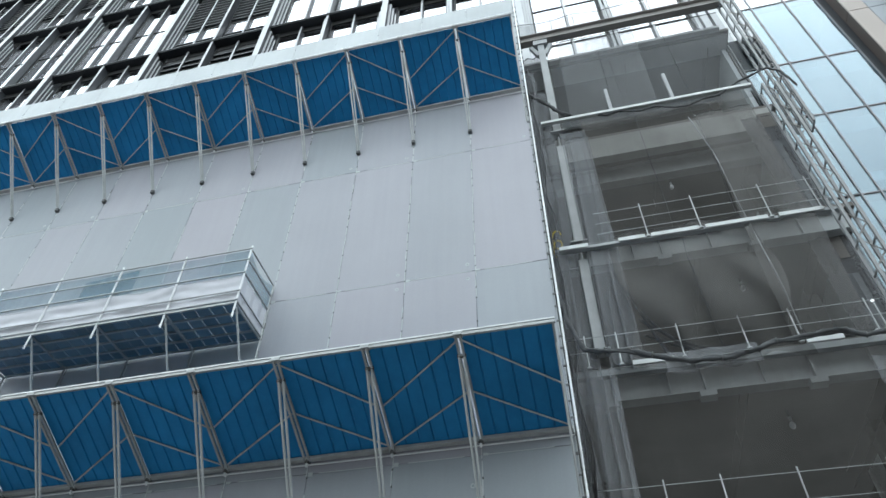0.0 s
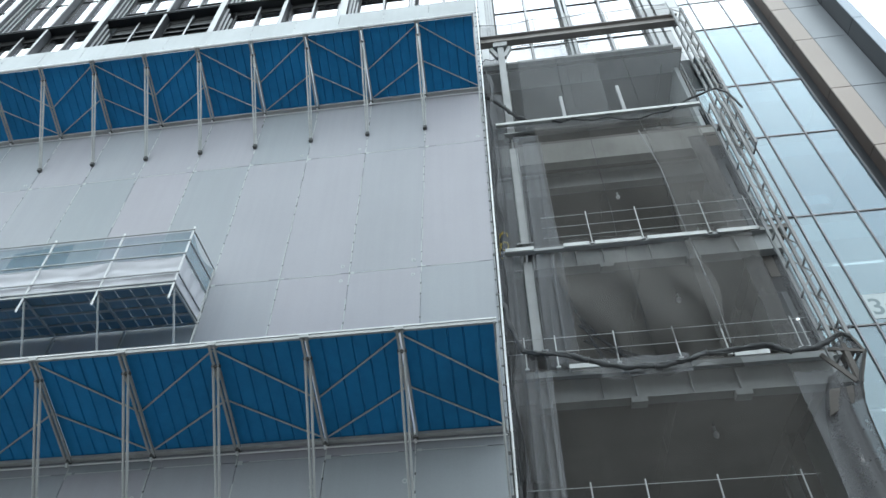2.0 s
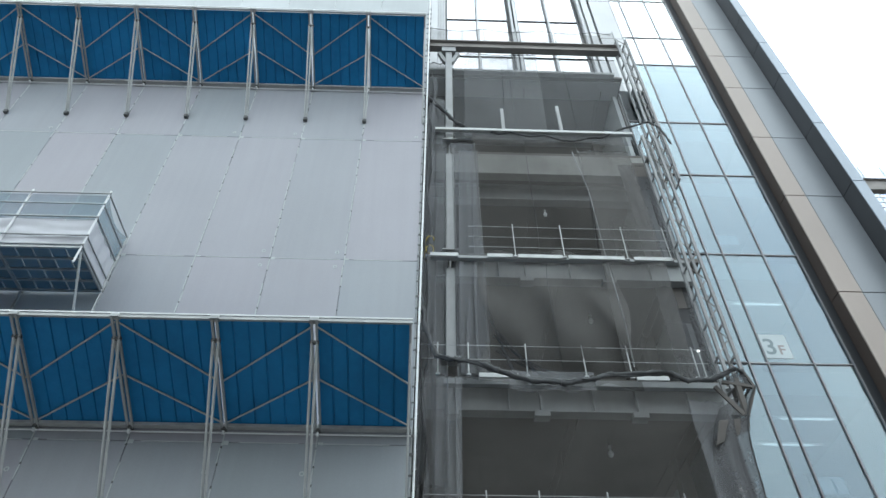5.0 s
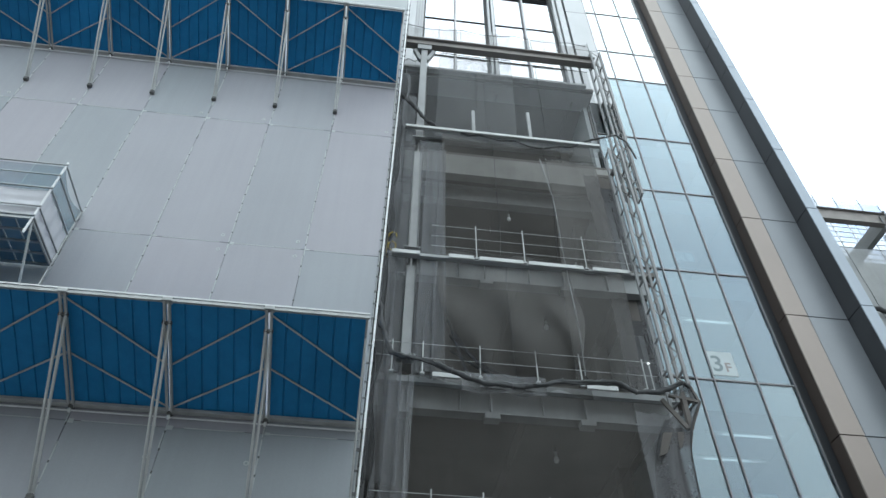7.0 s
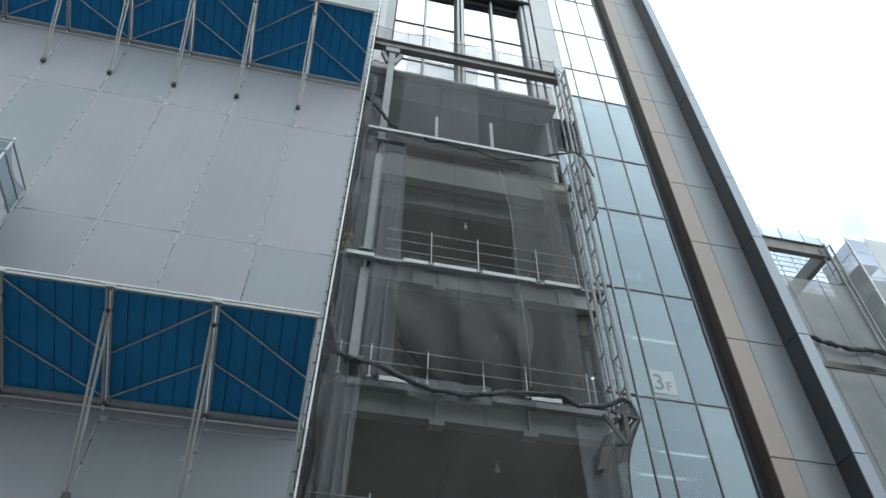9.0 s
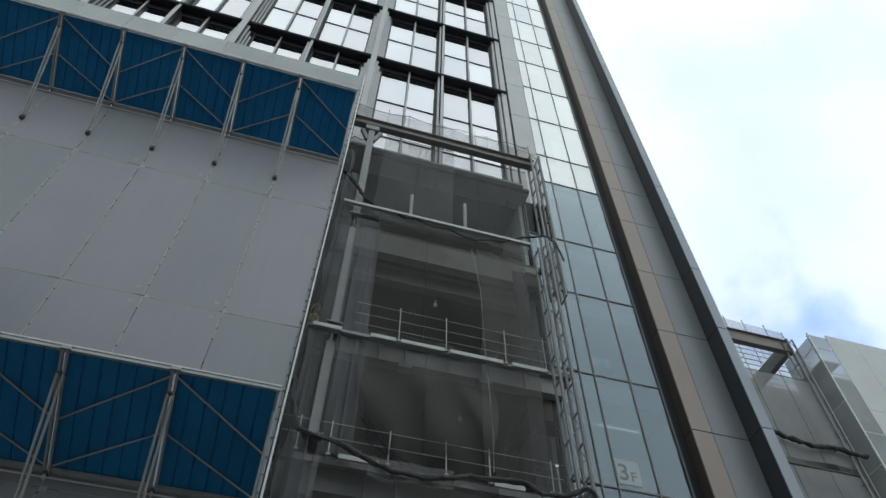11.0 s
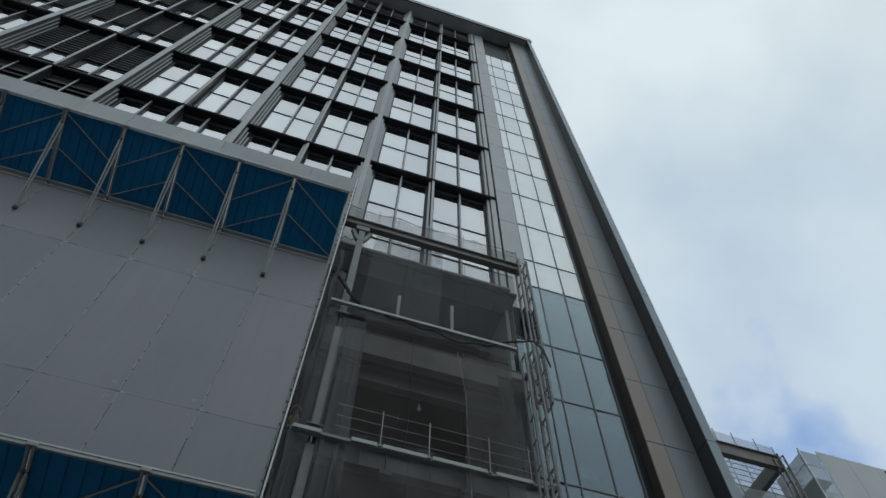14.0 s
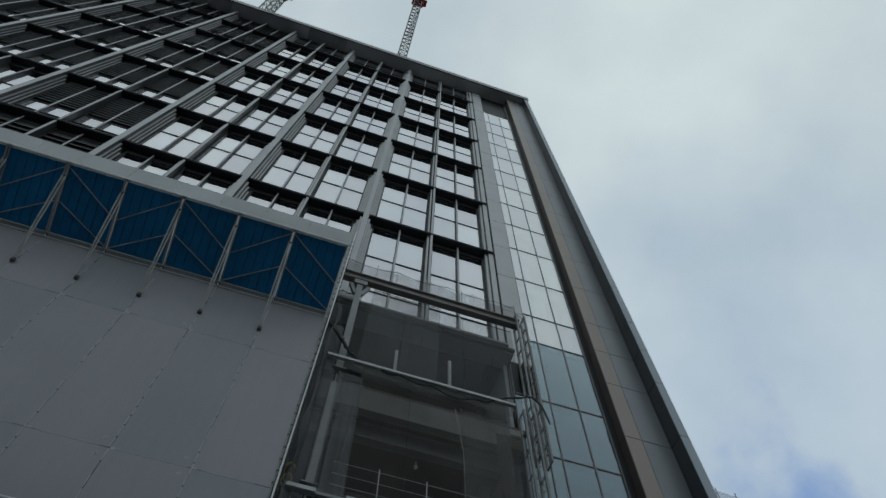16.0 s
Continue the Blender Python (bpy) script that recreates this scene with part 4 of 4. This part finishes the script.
def net_roll(points, r, seed, label, mat=M_NETB, sub=9):
    pts = []
    for a, b in zip(points, points[1:]):
        for i in range(sub):
            p = Vector(a).lerp(Vector(b), i / sub)
            pts.append(p + Vector((0, 0.03, 0.045)) * noise.noise(p * 3.1 + Vector((seed, 0, 0))))
    pts.append(Vector(points[-1]))
    bm = rope(B(), pts, r, 9, seed)
    if r > 0.046:
        rope(bm, [p + Vector((0, 0.04 * math.cos(i * 0.13), 0.05 * math.sin(i * 0.13))) for i, p in enumerate(pts)], r * 0.6, 7, seed + 3)
        for v in bm.verts:
            v.co += 0.6 * r * (noise.noise_vector(v.co * 3) + 0.8 * noise.noise_vector(v.co * 16))
    ob = base("rolled_net", points[0], label, "net", "rolled nets")
    part("roll", bm, mat, ob, smooth=True)
    for i in range(sub, len(pts) - 1, 2 * sub):
        p, d = pts[i], (pts[i + 1] - pts[i - 1]).normalized() * 0.012
        part("tie", rope(B(), [p - d, p + d], r * 1.5, 8, seed + i), M_CLAMP, ob)
    return ob


net_roll([(-0.18, 12.25, 12.6), (-0.02, 12.1, 11.4), (0.22, 12.0, 10.6), (0.6, 12.0, 10.54), (1.06, 12.0, 10.47), (1.54, 12.0, 10.29), (2.25, 12.0, 10.03), (2.84, 12.0, 9.99), (3.45, 12.0, 10.07), (3.95, 12.0, 10.23), (5.09, 12.0, 10.33), (5.55, 12.0, 10.12), (6.07, 12.0, 10.15), (6.64, 11.95, 10.38), (6.78, 11.95, 10.3)], 0.048, 1, "rolled black net slung along the deck edge", M_NETR)
net_roll([(-0.1, 12.4, 21.5), (0.4, 12.45, 20.88), (0.75, 12.5, 20.35), (1.05, 12.5, 20.08)], 0.055, 2, "rolled black net at the rail beam")
net_roll([(1.02, 12.5, 20.06), (1.6, 12.5, 20.02), (2.1, 12.5, 19.75), (2.5, 12.5, 19.85), (3.1, 12.5, 19.65), (3.56, 12.5, 19.75), (4.1, 12.5, 19.5), (4.5, 12.5, 19.48), (5.0, 12.5, 19.68), (5.4, 12.5, 19.7), (6.1, 12.45, 20.15), (6.98, 12.3, 20.37), (7.2, 12.2, 19.9), (7.25, 12.1, 19.3), (7.32, 12.1, 18.9)], 0.032, 3, "thin rolled net looped along the rail beam")
net_roll([(4.32, 12.45, 18.83), (4.55, 12.45, 17.0), (4.6, 12.45, 14.3), (4.68, 12.45, 12.24), (4.65, 12.45, 10.77)], 0.016, 4, "pale lacing rope where two nets meet", M_LATT)
corner = base("corner_bracket", (6.5, 12.1, 9.3), "dark steel corner bracket below the lattice post", "bracket")
TIP = Vector((6.94, 12.0, 9.97))
for p, q, r in (((6.3, 12.05, 10.12), TIP, 0.032), ((6.8, 12.0, 10.43), TIP, 0.026), (TIP, (6.6, 12.05, 9.3), 0.034), ((6.62, 12.05, 10.2), (6.6, 12.05, 9.3), 0.05), ((6.2, 12.2, 10.1), (6.55, 12.05, 9.32), 0.04)):
    part("bar", bar(B(), p, q, r, square=True), M_DECK, corner)
bm = B()
quad = [bm.verts.new(v) for v in ((6.05, 12.2, 9.28), (6.66, 12.1, 9.3), (6.58, 12.1, 9.02), (5.9, 12.3, 8.78))]
f0 = bm.faces.new(quad)
ext = bmesh.ops.extrude_face_region(bm, geom=[f0])
bmesh.ops.translate(bm, vec=(0, 0.06, 0), verts=[v for v in ext["geom"] if isinstance(v, bmesh.types.BMVert)])
part("shoe_plate", bm, M_DECK, corner, "brown weathered plate")


def corner_net(u, v):
    """A net drawn tight from the bracket's tip down the frame's corner."""
    z = 9.97 - 7.9 * v
    right = 6.35 + 0.59 * math.exp(-v * 11) + 0.25 * max(0.0, v - 0.3)
    left = 5.5 + 0.75 * math.exp(-v * 7)
    k = noise.noise((u * 5 - v * 3, v * 2, 3))
    return (left + (right - left) * u + 0.05 * k, 12.02 + 0.35 * (1 - u) + 0.07 * math.sin(u * 11 - v * 6 + 2 * k), z + 0.25 * (u - 1) * (1 - v))


drawn = base("safety_net", (6.9, 12.0, 9.97), "black mesh net drawn tight from the corner bracket", "net", "safety nets")
part("mesh_strip", sheet(B(), corner_net, 36, 40), M_NETC, drawn, smooth=True)
part("edge_cord", rope(B(), [corner_net(1.0, i / 40) for i in range(41)], 0.018, 5, 6), M_NETB, drawn)
part("top_flap", sheet(B(), lambda u, v: Vector((6.8, 11.98, 10.43)).lerp(TIP, v).lerp(Vector((6.3, 12.02, 10.12)), u * (1 - 0.5 * v)), 8, 8), M_NETC, drawn, smooth=True)
for lx, lz, foot in ((6.54, 11.76, 10.78), (6.48, 8.24, 7.0)):
    lampb = base("work_lamp", (lx, SY + 0.3, foot), "small lit work lamp on a thin stand", "lamp", "site work lamps")
    stand = part("stand", bar(B(), (lx, SY + 0.3, foot), (lx, SY + 0.3, lz - 0.03), 0.015), M_TUBE, lampb)
    bm = B()
    bmesh.ops.create_icosphere(bm, subdivisions=2, radius=0.036, matrix=Matrix.Translation((lx, SY + 0.3, lz)))
    part("bulb", bm, M_LAMP, stand, "lit white bulb")
for x, z, top in ((4.36, 9.82, 10.15), (4.51, 13.86, 14.2), (3.71, 18.27, 19.6)):
    hang = base("hanging_lamp", (x, 14.5, z), "small pale bulb lamp hanging on a cord under the deck", "lamp", "site bulb lamps")
    part("cord", bar(B(), (x, 14.5, z + 0.12), (x, 14.5, top), 0.008), M_NETB, hang)
    bm = B()
    bmesh.ops.create_uvsphere(bm, u_segments=10, v_segments=7, radius=0.08, matrix=Matrix.Translation((x, 14.5, z - 0.05)) @ Matrix.Diagonal((0.8, 0.8, 1.1, 1)))
    bulb = part("bulb", bm, M_WHITE, hang, smooth=True)
    part("socket", bar(B(), (x, 14.5, z + 0.02), (x, 14.5, z + 0.16), 0.035, 8), M_GALV, bulb)
bm = B()
rope(bm, [(0.0 + 0.12 * math.cos(a * 0.7), SY - 0.2, 14.9 - 0.04 * a + 0.25 * math.sin(a * 0.7)) for a in range(16)], 0.02, 5, 3)
thing("coiled_hose", bm, M_YELLOW, "yellow hose coiled on the deck rail", "hose", smooth=True)

# ---- beyond the corner: second netted frame and hoarding ----
F2 = 19.6
far_h = base("far_hoarding", (27, F2, 0), "grey panelled hoarding beyond the tower corner", "hoarding", kind="structure")
HX = 26.74
me = mesh_of("sheet_panel", box(B(), 0.006, BAY - 0.006, 0, 0.035, 0.006, 5.06, 0.006), M_PANELF)
for k in range(9):
    for i in range(6):
        piece("sheet_panel", me, far_h, (HX + k * BAY, F2, -1.95 + i * 5.07))
part("edge_strip", box(B(), 25.55, 25.62, F2 - 0.03, F2 + 0.03, 0, 28.3), M_WHITE, far_h)
part("dark_plate", box(B(), 30.9, 31.6, F2 - 0.05, F2 - 0.01, 26.6, 28.3), M_DARK, far_h)
part("front_net", sheet(B(), lambda u, v: (25.6 + u * (HX - 25.6), F2 + 0.02 + 0.03 * math.sin(v * 60), v * 28.2), 4, 80), M_NETQ, far_h, "", True)
part("side_net", sheet(B(), lambda u, v: (25.55 - 0.02 * math.sin(v * 50), F2 + u * 2.2, v * 28.0), 6, 80), M_NETQ, far_h, "", True)
for i in range(14):
    z = 3.0 + i * 1.8
    part("scaffold_deck", box(B(), 25.65, HX, F2 + 0.1, F2 + 2.1, z, z + 0.06), M_GALV, far_h)
    part("ledger", bar(B(), (25.6, F2 + 0.05, z + 0.9), (HX, F2 + 0.05, z + 0.9), 0.024), M_WHITE, far_h)
    part("ledger", bar(B(), (25.58, F2 + 0.05, z + 0.9), (25.58, F2 + 2.1, z + 0.9), 0.024), M_WHITE, far_h)
for y in (F2 + 0.1, F2 + 1.1, F2 + 2.1):
    part("standard", bar(B(), (25.6, y, 0), (25.6, y, 28.2), 0.026), M_WHITE, far_h)
part("inner_wall", box(B(), HX, HX + 16, F2 + 2.3, F2 + 2.5, 0, 28), M_CONC, far_h)

far_f = base("far_frame", (23, 20, 0), "second netted steel frame beyond the tower corner", "steel frame", kind="structure")
for z in (27.6, 19.4):
    part("front_beam", i_beam(B(), 17.5, 24.35, 20, z, 0.85), M_RUST, far_f)
    part("side_beam", box(B(), 24.02, 24.32, 20.16, 23.55, z - 0.8, z - 0.05), M_STEEL, far_f)
part("wall_back", box(B(), 17.5, 33.0, 23.6, 23.9, 0, 28.0), M_CONC, far_f)
for i in range(9):
    part("white_rail", bar(B(), (17.5, 23.55, 28.2 + i * 0.42), (29.6, 23.55, 28.2 + i * 0.42), 0.035), M_WHITE, far_f)
for i in range(11):
    part("white_post", bar(B(), (18.6 + i * 1.05, 23.6, 27.98), (18.6 + i * 1.05, 23.6, 31.6), 0.045), M_WHITE, far_f)
lattice_post(23.95, 19.6, 5, 27.4, 0.34, "grey steel lattice post of the far frame", False)
hung_net(17.6, 29.6, 28.0, 31.5, 23.8, 23, M_NETP, 0.05, 0.03, 12, label="pale mesh net over the far white rails")
hung_net(19.0, 24.3, 19.6, 24.6, 19.75, 21, M_NETF, 0.1, 0.04, 12, label="grey mesh net hung on the far frame")
hung_net(19.0, 24.3, 5.0, 19.2, 19.75, 22, M_NETF, 0.1, 0.04, 12, label="grey mesh net hung on the far frame")
fence = base("net_fence", (21, 19.95, 27.6), "pale mesh fence on the far top beam", "net fence")
part("mesh_strip", sheet(B(), lambda u, v: (17.5 + u * 6.8, 19.95, 27.59 + v * (0.95 - 0.3 * u)), 20, 3), M_NETP, fence)
for x in (20.9, 22.0, 23.3, 24.28):
    part("post", bar(B(), (x, 19.97, 27.58), (x, 19.97, 28.6 if x < 24 else 28.3), 0.03), M_TUBE, fence)
net_roll([(20.0, 19.5, 20.7), (20.8, 19.5, 20.43), (22.0, 19.5, 20.2), (23.2, 19.5, 20.35), (24.65, 19.4, 20.1)], 0.09, 8, "rolled black net on the far frame")


# ---- cranes on the roof ----
def crane(p, q, label):
    p, q = Vector(p), Vector(q)
    ob = base("tower_crane", p, label, "crane", "roof cranes")
    d = (q - p).normalized()
    s = d.cross(Vector((0, 1, 0))).normalized() * 0.55
    u = d.cross(s).normalized() * 0.55
    L = (q - p).length
    ch = [s + u, s - u, -s - u, -s + u]
    for c in ch:
        part("chord", bar(B(), p + c, q + c, 0.08, 5), M_CONC, ob)
    n = int(L / 1.3)
    for i in range(n):
        a, b = p + d * L * i / n, p + d * L * (i + 1) / n
        bm = B()
        for j in range(4):
            bar(bm, a + ch[j], b + ch[(j + 1) % 4], 0.045, 4)
            bar(bm, a + ch[j], a + ch[(j + 1) % 4], 0.045, 4)
        part("lacing", bm, M_CONC, ob)
    bm = box(B(), q.x - 0.9, q.x + 0.9, q.y - 0.6, q.y + 0.6, q.z - 1.2, q.z - 0.2, 0.1)
    box(bm, q.x - 0.5, q.x + 1.3, q.y - 0.5, q.y + 0.5, q.z + 0.1, q.z + 0.8, 0.1)
    head = part("head", bm, M_RED, ob, "red crane head")
    bm = box(B(), q.x + 0.4, q.x + 0.8, q.y - 0.7, q.y + 0.7, q.z - 1.0, q.z + 0.6, 0.1)
    part("winch", bm, M_DARK, head)
    return ob


crane((-1.35, 17.4, ZR0 + 0.4), (-1.85, 9.7, 112.5), "pale lattice crane jib with a red head on the roof")
crane((-17.7, 14.6, ZR0 + 0.4), (-17.4, 12.0, 90.0), "red-headed lattice crane jib at the roof edge")
